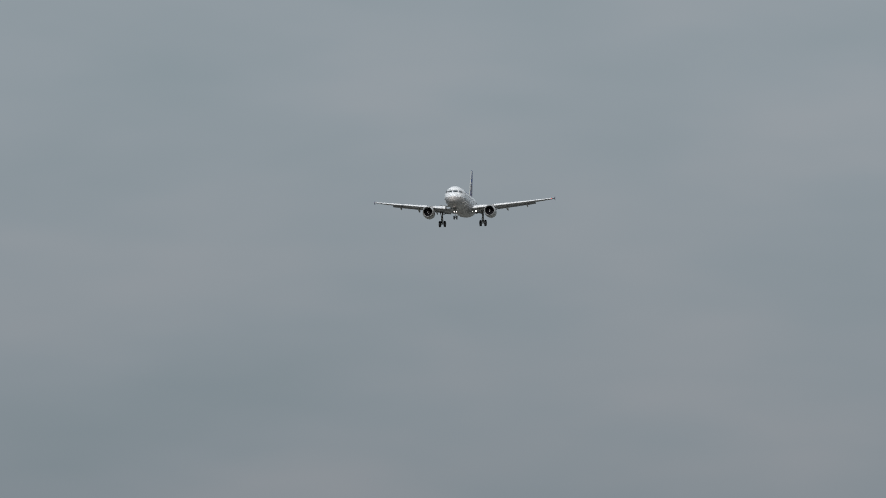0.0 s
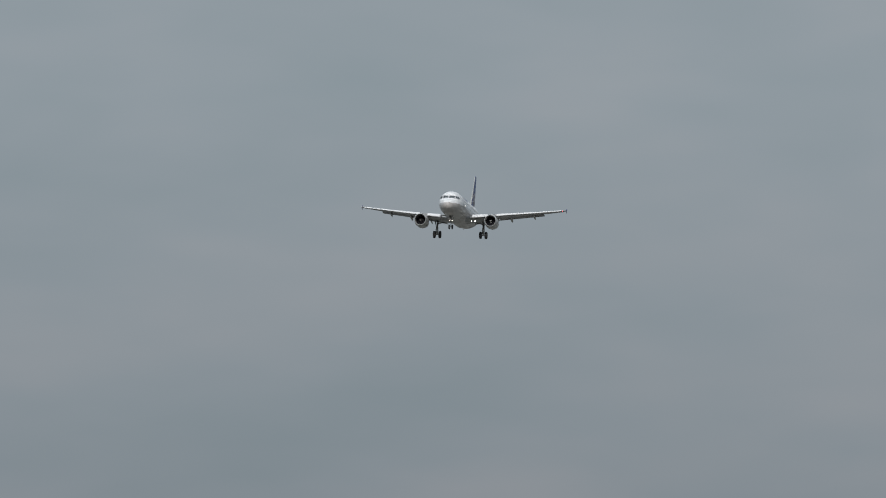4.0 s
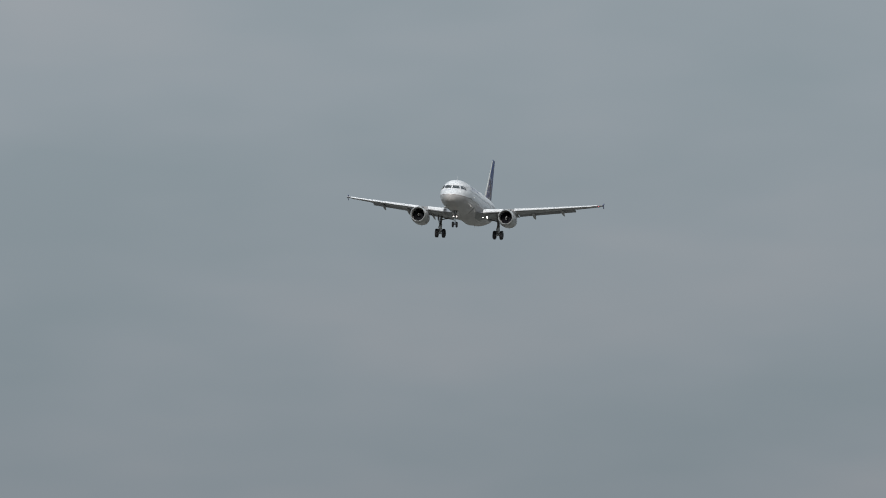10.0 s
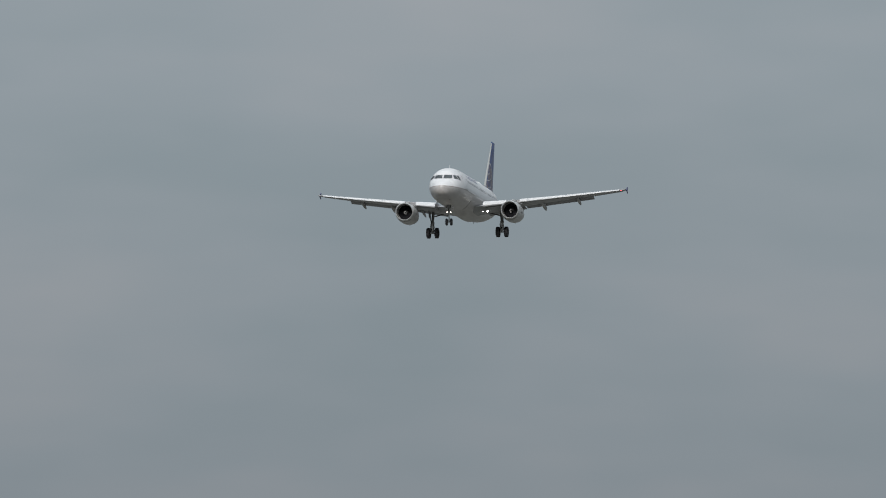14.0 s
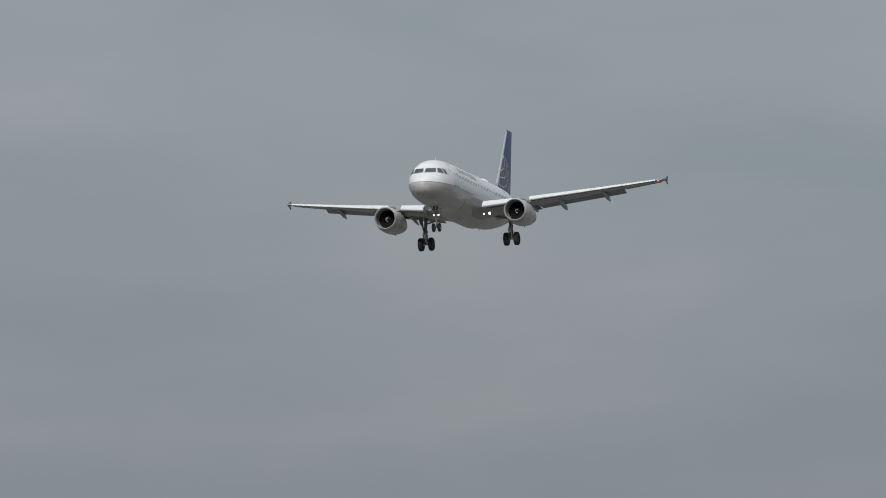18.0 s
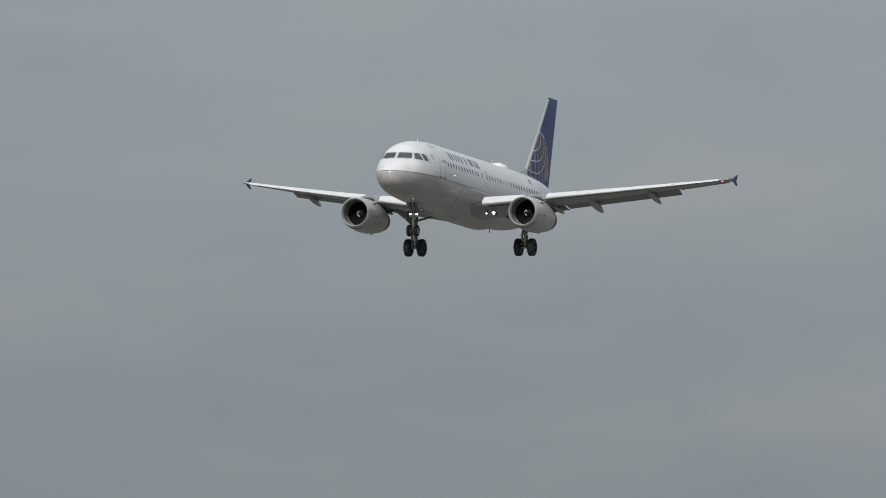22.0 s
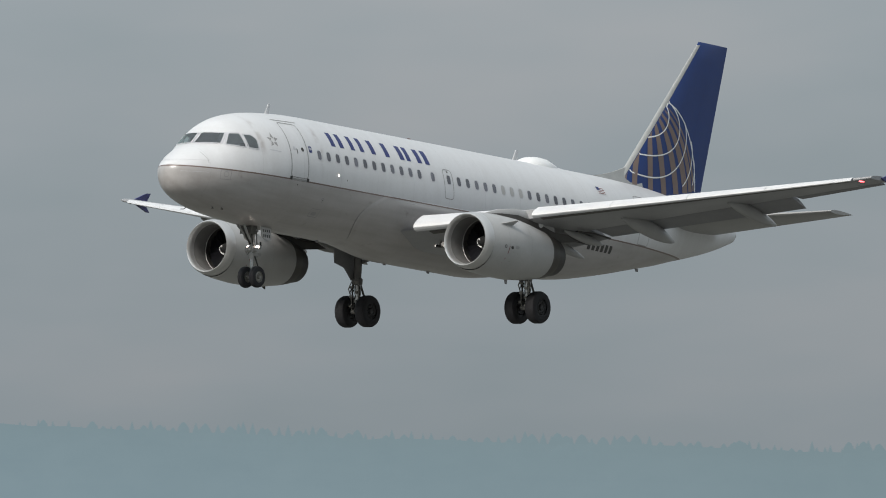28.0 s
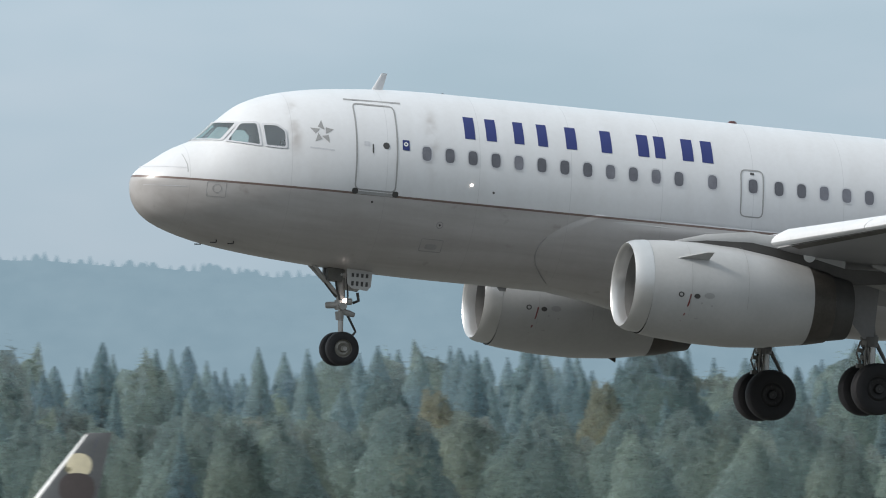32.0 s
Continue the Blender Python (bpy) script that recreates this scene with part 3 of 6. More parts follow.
def build_airliner(label, livery, flying):
    root = tagged(new("airliner"), label, "airplane")
    skin = M[livery["skin"]]

    # fuselage shell; in flight its nose is cut open behind the cockpit glass
    RIM = 264 if flying else 88
    st = [0.0008, 0.005, 0.015, 0.035, 0.07, 0.12, 0.19, 0.28, 0.4, 0.55, 0.72, 0.9, 1.05] + lin(1.15, 3.4, 75 if flying else 26) + [3.6, 3.8, 4.0, 4.25, 4.5,
          4.8, 5.2, 5.6, 6.0, 6.6, 7.2, 8.5] + lin(10, 20, 6) + lin(20.8, 33.0, 22) + [33.4, 33.7, 33.84]
    rings = []
    for s in st:
        c, t_, k_, w = LEVEL(s), CROWN(s), KEEL(s), HALF(s)
        ring = []
        for j in range(RIM):
            a = 6.28319 * j / RIM
            z = c + math.sin(a) * ((t_ - c) if math.sin(a) > 0 else (c - k_))
            ring.append((-s, w * math.cos(a), z))
        rings.append(ring)
    shell_ = Soup().loft(rings)
    if flying:
        def open_at(face):
            q = [sum(shell_.v[i][k] for i in face) / len(face) for k in range(3)]
            if not 1.2 < -q[0] < 3.3 or q[2] < 0.4:
                return False
            return inside((abs(q[1]), q[2]), WINDSHIELD) and -q[0] < 2.3 or any(inside((-q[0], q[2]), w) for w in SIDE_PANES)
        shell_.f = [f for f in shell_.f if len(f) != 4 or not open_at(f)]
    shell_.make("fuselage", skin, root)
    if flying:
        deck = Soup().loft([[(-x, w, z), (-x, -w, z)] for x, w, z in ((1.75, 0.95, 0.42), (2.1, 1.2, 0.50), (2.45, 1.3, 0.50), (2.5, 1.3, 0.30), (2.5, 1.3, -0.6), (4.3, 1.5, -0.6), (4.32, 1.15, 1.3))], caps=False, closed=False)
        deck.make("flight_deck", M["deck"], root, "dark glareshield, floor and bulkhead of the flight deck")
        for sd in (1, -1):
            S = Soup().box((-3.55, 0.55 * sd, 0.25), (0.12, 0.46, 0.8)).box((-3.6, 0.55 * sd, 0.68), (0.10, 0.26, 0.16)).box((-3.3, 0.55 * sd, -0.2), (0.5, 0.5, 0.14))
            S.make("pilot_seat", M["dark"], root, "dark empty flight deck seat", smooth=False)

    # belly fairing round the wing roots: a shell that swells out of the hull behind a curved front edge
    def fairing_front(z):
        return 9.0 + (1.2 * ((z + 1.3) / 0.95) ** 2 if z > -1.3 else 0.9 * ((z + 1.3) / 0.8) ** 2)

    def fairing_point(a, v, off=0.0):
        z0 = 2.07 * math.sin(a)
        f = fairing_front(z0)
        s = f + (20.9 - f) * v
        u, e = min(1, (s - f) / 2.6), min(1, max(0, (20.9 - s) / 3.8))
        w = min(1, max(0, (-0.34 - z0) / 0.28))
        k = u * u * (3 - 2 * u) * e * e * (3 - 2 * e) * w * w * (3 - 2 * w)
        lip = 0.004 + 0.03 * min(1, (s - f) / 0.25) * min(1, e * 6)
        return (-s, (1.975 + lip + off + 0.10 * k) * math.cos(a), (2.07 + lip + off + 0.36 * k * abs(math.sin(a)) ** 3) * math.sin(a))
    a0 = radians(9.5)
    angles = [math.pi + a0 + (math.pi - 2 * a0) * j / 72 for j in range(73)]
    rings = [[fairing_point(a, v) for a in angles] for v in [0.004 * q * q * 0.12 for q in range(1, 24)] + lin(0.28, 1.0, 30)]
    fairing = Soup().loft(rings, caps=False, closed=False).make("belly_fairing", skin, root, "grey wing to body fairing")
    if flying:
        for c0, c1 in ((8, 26), (46, 64)):
            Soup().tube([fairing_point(math.pi + a0 + (math.pi - 2 * a0) * (c0 + (c1 - c0) * q / 20) / 72, 0.001, 0.006) for q in range(21)], 0.011, 5).make("fairing_seam", M["outline"], fairing)
        for sd in (1, -1):
            S = Soup()
            for s0, s1 in ((10.3, 11.9), (11.95, 14.0)):
                rr = []
                for q in lin(s0, s1, 8):
                    d = 0.02 + 0.07 * math.sin(math.pi * (q - 10.2) / 4.2)
                    p = hull(q, -0.47 - 0.02 * (q - 10.3), sd, 0.0)
                    rr.append([(p.x, p.y - 0.03 * sd, p.z + 0.06), (p.x, p.y + d * 0.7 * sd, p.z + 0.045), (p.x, p.y + d * sd, p.z), (p.x, p.y + d * 0.8 * sd, p.z - 0.07), (p.x, p.y - 0.03 * sd, p.z - 0.10)])
                S.loft(rr)
            S.make("fairing_ledge", M["grey"], fairing)

    # wings
    ys = [1.2, 2.0, 2.3, 2.57, 2.61, 2.8, 3.5, 4.5, 5.5, 6.4, 7.5, 9, 10.5, 12, 13.5, 15, 16.2, 16.9]
    cut = 0.80 if flying else 1.0

    def section(y):
        """The fixed wing's outline; beside the body its front closes to an edge under the slat."""
        pts = foil(wing_at(y)[3], 0.015, 14, 0, cut)
        if y < 2.6:
            return [(max(x, 0.13), z * min(1, max(0.0, x - 0.13) / 0.30)) for x, z in pts]
        return [(max(x, 0.05 if flying and y < 16.5 else 0.0), z) for x, z in pts]
    wing = Soup().loft([wing_ring(y, section(y)) for y in ys])
    wings = both(wing, "wing", M["wing"], (root, root))
    # slats, lowered
    spans = [(2.62, 4.95), (6.32, 8.765), (8.78, 11.165), (11.18, 13.615), (13.63, 16.3)]
    for y0, y1 in spans:
        rr = []
        for y in lin(y0, y1, 4):
            t = wing_at(y)[3]
            f = foil(t, 0.015, 14)
            nose = [p for p in f[:15] if p[0] <= 0.125] + [p for p in f[15:] if p[0] <= 0.03]
            back = [(0.05, t * 0.12), (0.085, t * 0.33)]
            rr.append(wing_ring(y, turned(nose + back, 0.0, 0.0, -17 if flying else 0, -0.05 if flying else -0.004, -0.030 if flying else 0.001, 1.04)))
        both(Soup().loft(rr), "slat", M["slat"], wings, "pale leading-edge slat, lowered" if flying else "leading-edge slat")
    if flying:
        # dark primer behind the slats, with the shade under them painted in
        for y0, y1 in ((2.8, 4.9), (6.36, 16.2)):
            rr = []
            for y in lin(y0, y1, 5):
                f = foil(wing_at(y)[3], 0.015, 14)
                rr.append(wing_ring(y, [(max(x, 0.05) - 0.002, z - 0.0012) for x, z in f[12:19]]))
            both(Soup().loft(rr, caps=False, closed=False), "slat_recess", M["bay"], wings, "dark primer and painted shade behind the slats")

    # flaps and ailerons: each panel hangs from the wing at 0.79 of the chord and ends on a straight trailing edge
    def panel(y0, te0, y1, te1, thick=0.13):
        rr = []
        for y in lin(y0, y1, 5):
            q = (y - y0) / (y1 - y0)
            h = Vector(wing_ring(y, [(0.79, 0.006)])[0])
            e = Vector((te0[0] + (te1[0] - te0[0]) * q, y, te0[1] + (te1[1] - te0[1]) * q))
            d = e - h
            up = Vector((d.z, 0, -d.x))
            rr.append([h + d * x + up * w for x, w in foil(thick, 0.03, 8)])
        return Soup().loft(rr)

    def wing_te(y, x=1.0, z=0.0):
        p = wing_ring(y, [(x, z)])[0]
        return p[0], p[2]
    if flying:
        both(panel(2.3, (-17.70, -1.852), 6.22, (-17.74, -1.163)), "flap", M["flap"], wings, "lowered flap")
        both(panel(6.38, (-17.76, -1.085), 13.4, (-19.74, -0.004)), "flap", M["flap"], wings, "lowered flap")
        both(panel(13.5, wing_te(13.5, 1.0, -0.02), 16.5, wing_te(16.5, 1.0, -0.02), 0.16), "aileron", M["flap"], wings)
        # dark slots where the flap panels part
        for y, x0, w in ((6.30, 0.60, 0.05), (5.72, 0.62, 0.045), (5.28, 0.66, 0.04)):
            a, h = Vector(wing_ring(y, [(x0, -0.064)])[0]), Vector(wing_ring(y, [(0.84, -0.045)])[0])
            e = Vector((-17.72, y, -1.163 + 0.176 * (y - 6.22) - 0.03))
            both(Soup().loft([[q + Vector((0, -w, 0)), q + Vector((0, w, 0)), q + Vector((0, w, 0.05)), q + Vector((0, -w, 0.05))] for q in (a, h, e)]), "flap_slot", M["dark"], wings)
    # flap track fairings
    for y, xf, r, tip in ((4.88, 0.56, 0.15, (-18.15, -1.79)), (5.95, 0.55, 0.13, (-17.82, -1.36)), (8.28, 0.40, 0.25, (-18.89, -1.19)), (11.85, 0.38, 0.20, (-20.12, -0.54))):
        a = Vector(wing_ring(y, [(xf, -0.045)])[0])
        e = Vector((tip[0], y, tip[1])) if flying else Vector((tip[0] + 0.3, y, a.z - 0.25))
        c = a + Vector(((e.x - a.x) * 0.55, 0, -0.18))
        rings = []
        for i in range(17):
            u = i / 16
            p = a * (1 - u) ** 2 + c * 2 * u * (1 - u) + e * u * u
            q = max(0.012, r * math.sin(math.pi * (0.03 + 0.955 * u)) ** 0.62)
            rings.append([(p.x, p.y + math.cos(6.2832 * j / 14) * q * 0.72, p.z + math.sin(6.2832 * j / 14) * q * 1.2) for j in range(14)])
        both(Soup().loft(rings), "flap_fairing", M["fairing"], wings, "canoe-shaped flap track fairing")
    # wing-tip fences
    zt = wing_at(16.9)[2]
    prof = [(19.25, zt + 0.03), (20.18, zt + 0.42), (20.42, zt + 0.44), (20.12, zt - 0.02), (20.38, zt - 0.28), (20.22, zt - 0.28)]
    S = Soup().loft([[(-x, 16.9 + o, z) for x, z in prof] for o in (0.0, 0.06)])
    both(S, "wingtip_fence", M["fence"], wings, "small blue wing-tip fence")
    if flying:
        for sd, mt in ((1, "red_lamp"), (-1, "dark")):
            Soup().spin([(-18.58, 0.01), (-18.56, 0.06), (-18.68, 0.09), (-18.86, 0.07)], 12, at=(0, 16.45 * sd, zt - 0.07)).make("navigation_light", M[mt], wings[0 if sd > 0 else 1])

    # engines and pylons
    for sd in (1, -1):
        ey, ez = 5.77 * sd, -2.05
        prof = [(-9.83, 0.925), (-9.95, 0.985), (-10.2, 1.02), (-10.6, 1.065), (-11.4, 1.105), (-12.3, 1.09), (-13.1, 1.01), (-13.95, 0.88)]
        rings = []
        for a, r in prof:
            dz = -0.10 * (-a - 9.8) / 5
            rings.append([(a, ey + r * math.cos(6.2832 * j / 40), ez + dz + r * 1.0 * math.sin(6.2832 * j / 40) - 0.02 * (math.sin(6.2832 * j / 40) < 0) * (r > 1)) for j in range(40)])
        cowl = Soup().loft(rings[2:], caps=False).make("engine_cowling", M["grey"], root, "light grey engine nacelle")
        lip = [(-10.2, 1.022), (-10.0, 1.002), (-9.88, 0.968), (-9.80, 0.915), (-9.83, 0.875), (-9.95, 0.845), (-10.1, 0.83)]
        Soup().spin(lip, 40, at=(0, ey, ez)).make("inlet_lip", M["lip"], cowl, "polished metal inlet lip")
        Soup().spin([(-10.1, 0.83), (-10.3, 0.80), (-10.6, 0.815), (-10.78, 0.825)], 40, at=(0, ey, ez)).make("inlet_duct", M["duct"], cowl)
        Soup().spin([(-10.78, 0.825), (-10.785, 0.808), (-10.795, 0.806), (-10.81, 0.83)], 40, at=(0, ey, ez)).make("fan_case_ring", M["fairing"], cowl, "thin bright ring ahead of the fan")
        Soup().spin([(-10.815, 0.83), (-11.25, 0.84)], 40, at=(0, ey, ez)).make("fan_case", M["dark"], cowl)
        for k in range(22 if flying else 0):
            a = 6.2832 * k / 22
            pts = []
            for r, tw, w in ((0.24, 0.35, 0.10), (0.5, 0.8, 0.10), (0.82, 1.15, 0.11)):
                for sg in (-1, 1):
                    da = sg * w * math.sin(tw) / r * 1.25
                    pts.append((-11.05 - sg * w * math.cos(tw), ey + r * math.cos(a + da), ez + r * math.sin(a + da)))
            mesh_object("fan_blade", pts, [(0, 1, 3, 2), (2, 3, 5, 4)], M["blade"], cowl)
        Soup().spin([(-11.24, 0.84), (-11.24, 0.01)], 32, at=(0, ey, ez + 0.03)).make("fan_backing", M["dark"], cowl)
        Soup().spin([(-10.58, 0.005), (-10.64, 0.07), (-10.83, 0.19), (-11.08, 0.27)], 24, at=(0, ey, ez + 0.03)).make("spinner", M["spinner"], cowl)
        S = Soup()
        path = []
        for i in range(15):
            u = i / 14
            r = 0.05 + 0.14 * u
            path.append((-10.62 - 0.21 * u, ey + r * math.cos(4.2 * u + 0.6), ez + 0.03 + r * math.sin(4.2 * u + 0.6)))
        S.tube(path, [0.014 + 0.022 * i / 14 for i in range(15)], 6)
        S.make("spinner_swirl", M["white"], cowl, "white spiral mark")
        zoff = -0.085
        nozzle = Soup().spin([(-13.95, 0.882), (-14.2, 0.834), (-14.48, 0.772), (-14.49, 0.745), (-14.2, 0.70)], 40, at=(0, ey, ez + zoff)).make("exhaust_nozzle", M["nozzle"], cowl, "scorched dark exhaust nozzle")
        Soup().spin([(-14.40, 0.755), (-14.72, 0.705), (-14.95, 0.66), (-14.97, 0.62), (-14.2, 0.66)], 40, at=(0, ey, ez + zoff)).make("nozzle_sleeve", M["dark"], nozzle, "smoky inner exhaust sleeve")
        Soup().spin([(-14.2, 0.66), (-14.2, 0.3), (-14.8, 0.2), (-15.05, 0.02)], 24, at=(0, ey, ez + zoff)).make("exhaust_plug", M["nozzle"], cowl)
        # strakes on both shoulders
        for q in (1, -1):
            a = radians(38)
            o = Vector((0, math.cos(a) * q, math.sin(a)))
            c0 = Vector((0, ey, ez))
            S = Soup()
            tri = [(-10.75, 1.06), (-11.45, 1.09), (-11.5, 1.36), (-11.35, 1.34)]
            n = Vector((0, -o.z, o.y)) * 0.015
            S.loft([[c0 + Vector((x, 0, 0)) + o * r + n * g for x, r in tri] for g in (-1, 1)])
            S.make("strake", M["grey"], cowl)
        # cowl joints, service markings
        for x, r in ((-11.05, 1.095), (-12.35, 1.094)):
            S = Soup().spin([(x, r), (x - 0.010, r)], 48, at=(0, ey, ez - 0.03))
            S.make("cowl_joint", M["fairing"], cowl)

        def on_cowl(a, ang, k=1):
            r = 1.112 - 0.02 * max(0, (a - 11.6))
            if a < 11.2:
                r = 1.075 + 0.03 * (a - 10.5) / 0.7
            return Vector((-a, ey + r * math.cos(ang), ez - 0.02 + r * math.sin(ang)))
        if flying:
            ribbon([(11.04, -0.10), (11.01, -0.30), (10.96, -0.52), (10.92, -0.70)], 0.03, on_cowl).make("service_mark", M["red"], cowl, "thin red marking line")
            for a0, b0, w, h in ((10.82, -0.12, 0.13, 0.11), (11.18, -0.13, 0.14, 0.10), (11.46, -0.10, 0.24, 0.12), (11.30, -0.26, 0.05, 0.04), (11.54, -0.30, 0.05, 0.04), (11.30, -0.62, 0.22, 0.10), (11.32, -0.92, 0.36, 0.10), (12.0, -0.52, 0.12, 0.08)):
                decal(oval(a0, b0, w, h, 12, 2), on_cowl, 1, 0.6 if a0 < 10.9 else 0.0).make("service_mark", M["dark" if a0 < 11.2 else "fairing"], cowl)
        # pylon, its sides coloured dark for grime and the shade under the wing
        S = Soup()
        rr, cap = [], []
        for x, zb, zt_, hw in ((-10.9, -1.06, -1.0, 0.02), (-11.6, -1.1, -0.80, 0.14), (-12.6, -1.2, -0.66, 0.2), (-13.6, -1.4, -0.74, 0.22), (-14.8, -1.62, -1.0, 0.2), (-16.2, -1.45, -1.05, 0.12), (-17.4, -1.25, -1.1, 0.03)):
            rr.append([(x, ey + hw, zb), (x, ey + hw, zb + 0.6 * (zt_ - zb)), (x, ey - hw, zb + 0.6 * (zt_ - zb)), (x, ey - hw, zb)])
            cap.append([(x, ey + hw * 1.02, zb + 0.6 * (zt_ - zb)), (x, ey + hw * 1.02, zb + 0.8 * (zt_ - zb)), (x, ey + hw * 0.6, zt_ + 0.02), (x, ey - hw * 0.6, zt_ + 0.02), (x, ey - hw * 1.02, zb + 0.8 * (zt_ - zb)), (x, ey - hw * 1.02, zb + 0.6 * (zt_ - zb))])
        pylon = S.loft(rr).make("pylon", M["pylon"], root, "engine pylon dark with grime and painted shade")
        Soup().loft(cap[:5]).make("pylon_cap", M["grey"], pylon, "pale grey pylon cap")
        for q in (1, -1):
            Soup().spin([(0.0, 0.14), (0.012, 0.13), (0.02, 0.005)] if q > 0 else [(0.0, 0.14), (-0.012, 0.13), (-0.02, 0.005)], 16, "y", (-13.95, ey + 0.232 * q, -1.05)).make("access_cap", M["white"], pylon)
        for x, h in ((-11.75, 0.07), (-13.0, 0.10)):
            Soup().loft([[(x, ey - 0.03, ez - 1.07 + 0.05 * (x < -12.5)), (x - 0.3, ey - 0.03, ez - 1.07 + 0.05 * (x < -12.5)), (x - 0.3, ey - 0.02, ez - 1.14 - h + 0.07)], [(x, ey + 0.03, ez - 1.07 + 0.05 * (x < -12.5)), (x - 0.3, ey + 0.03, ez - 1.07 + 0.05 * (x < -12.5)), (x - 0.3, ey + 0.02, ez - 1.14 - h + 0.07)]]).make("drain_fin", M["dark"], cowl)

    # tail surfaces
    def fin_ring(u, x0=0.0, x1=1.0, grow=0.0):
        z = 1.55 + (7.80 - 1.55) * u
        le, te = 26.1 + (31.25 - 26.1) * u, 31.66 + (33.10 - 31.66) * u
        return [(-(le + (te - le) * x), w * (te - le) + math.copysign(grow, w), z) for x, w in foil(0.10 - 0.01 * u, 0, 10, x0, x1)]
    fin_rings = [fin_ring(u) for u in lin(0, 0.985, 10)] + [[(p[0] * 1.0, p[1] * 0.45, p[2] + 0.035) for p in fin_ring(1.0)]]
    fin = Soup().loft(fin_rings).make("fin", M[livery["fin"]], root, livery["fin_label"])

    def fin_side(side, off=0.006):
        def place(s, z):
            u = (z - 1.55) / 6.25
            le, te = 26.1 + 5.15 * u, 31.66 + 1.44 * u
            x = max(0.0, min(1.0, (s - le) / (te - le)))
            t = 0.10 - 0.01 * u
            w = 5 * t * (0.2969 * math.sqrt(x) - 0.126 * x - 0.3516 * x * x + 0.2843 * x ** 3 - 0.1015 * x ** 4) * (te - le)
            return Vector((-s, side * (w + off), z))
        return place
    # bare leading edge strip and rudder line
    rr = []
    for u in lin(0.06, 0.985, 8):
        ring = fin_ring(u, 0, 0.022 + 0.044 * u if flying else 0.07 + 0.04 * u)
        rr.append([(p[0] + 0.006, p[1] * 1.04 + math.copysign(0.005, p[1]), p[2]) for p in ring])
    Soup().loft(rr, closed=False).make("fin_leading_edge", M["tail_edge" if flying else "white"], fin, "bare metal leading edge")
    # dorsal fillet
    S = Soup()
    rr = []
    for i in range(9):
        u = i / 8
        s = 24.6 + 3.2 * u
        h = 0.02 + 0.95 * u ** 1.7
        hw = 0.03 + 0.16 * u
        zb = CROWN(s) - 0.1
        rr.append([(-s, hw * 1.6, zb), (-s, hw, zb + h * 0.5), (-s, 0.03, zb + 0.1 + h), (-s, -0.03, zb + 0.1 + h), (-s, -hw, zb + h * 0.5), (-s, -hw * 1.6, zb)])
    S.loft(rr).make("dorsal_fillet", M["tail_edge"] if flying else M[livery["fin"]], fin)
    for sd in (1, -1):
        ribbon([(30.35 + 0.32 * (z - 2), z) for z in lin(2.0, 7.6, 12)], 0.012, fin_side(sd)).make("rudder_gap", M["title"], fin)
    stab = Soup()
    rr = []
    for u in lin(0, 1, 6):
        y, le, te, z = 0.6 + 5.62 * u, 27.9 + 3.55 * u, 32.15 + 0.70 * u, 0.72 + 0.68 * u
        rr.append([(-(le + (te - le) * x), y, z + w * (te - le)) for x, w in foil(0.10, 0, 9)])
    both(stab.loft(rr), "stabilizer", M["fairing"], (root, root), "grey horizontal stabilizer")
    Soup().spin([(-33.55, 0.30), (-33.85, 0.21), (-34.0, 0.16), (-34.0, 0.11), (-33.7, 0.1)], 20, at=(0, 0, 0.90)).make("auxiliary_exhaust", M["nozzle"], root)

    # landing gear
    drop = 0.0 if flying else 0.42
    for sd in (1, -1):
        gy, gz = 3.82 * sd, -3.74 + drop
        S = Soup().tube([(-16.05, gy - 0.12 * sd, -1.5), (-16.22, gy, -2.6)], [0.15, 0.135], 14)
        S.tube([(-16.22, gy, -2.55), (-16.26, gy, -2.75)], [0.165, 0.15], 14)
        S.tube([(-16.2, gy - 0.05 * sd, -2.0), (-16.0, gy - 1.9 * sd, -1.55)], [0.07, 0.07], 8)
        leg = S.make("main_gear_leg", M["gear_dark"], root, "dark grey main landing gear leg")
        Soup().tube([(-16.24, gy, -2.7), (-16.31, gy, gz - 0.02)], [0.115, 0.115], 14).make("oleo", M["chrome"], leg, "bright oleo piston")
        Soup().tube([(-16.32, gy - 0.58, gz), (-16.32, gy + 0.58, gz)], [0.085, 0.085], 10).make("axle", M["strut"], leg)
        S = Soup()
        S.tube([(-16.38, gy, -2.72), (-16.72, gy, (-2.72 + gz) / 2 - 0.02)], [0.05, 0.035], 8).tube([(-16.72, gy, (-2.72 + gz) / 2 - 0.02), (-16.4, gy, gz + 0.08)], [0.035, 0.05], 8)
        S.make("torque_link", M["gear_dark"], leg)
        S = Soup()
        for k in range(4):
            o = 0.07 + 0.02 * k
            S.tube([(-16.1, gy + o * (1 if k % 2 else -1), -2.6), (-16.12, gy + (o + 0.05) * (1 if k % 2 else -1), -3.0), (-16.25, gy + (o + 0.04) * (1 if k % 2 else -1), gz + 0.15)], 0.018, 6)
        S.make("brake_hose", M["dark"], leg)
        S = Soup()
        for k in range(5):
            o = 0.13 * (1 if k % 2 else -1)
            S.tube([(-16.05 - 0.05 * k, gy + o, -2.68 - 0.05 * k), (-16.0 - 0.05 * k, gy + o * 1.7, -2.95 - 0.06 * k), (-16.12, gy + o * 1.2, -3.3 - 0.04 * k), (-16.05, gy + o * 0.5, gz + 0.02)], 0.022, 6)
        for k in range(6):
            S.box((-16.08 + 0.03 * (k % 2), gy + 0.10 * (-1) ** k, -2.72 - 0.17 * k), (0.13, 0.12, 0.09))
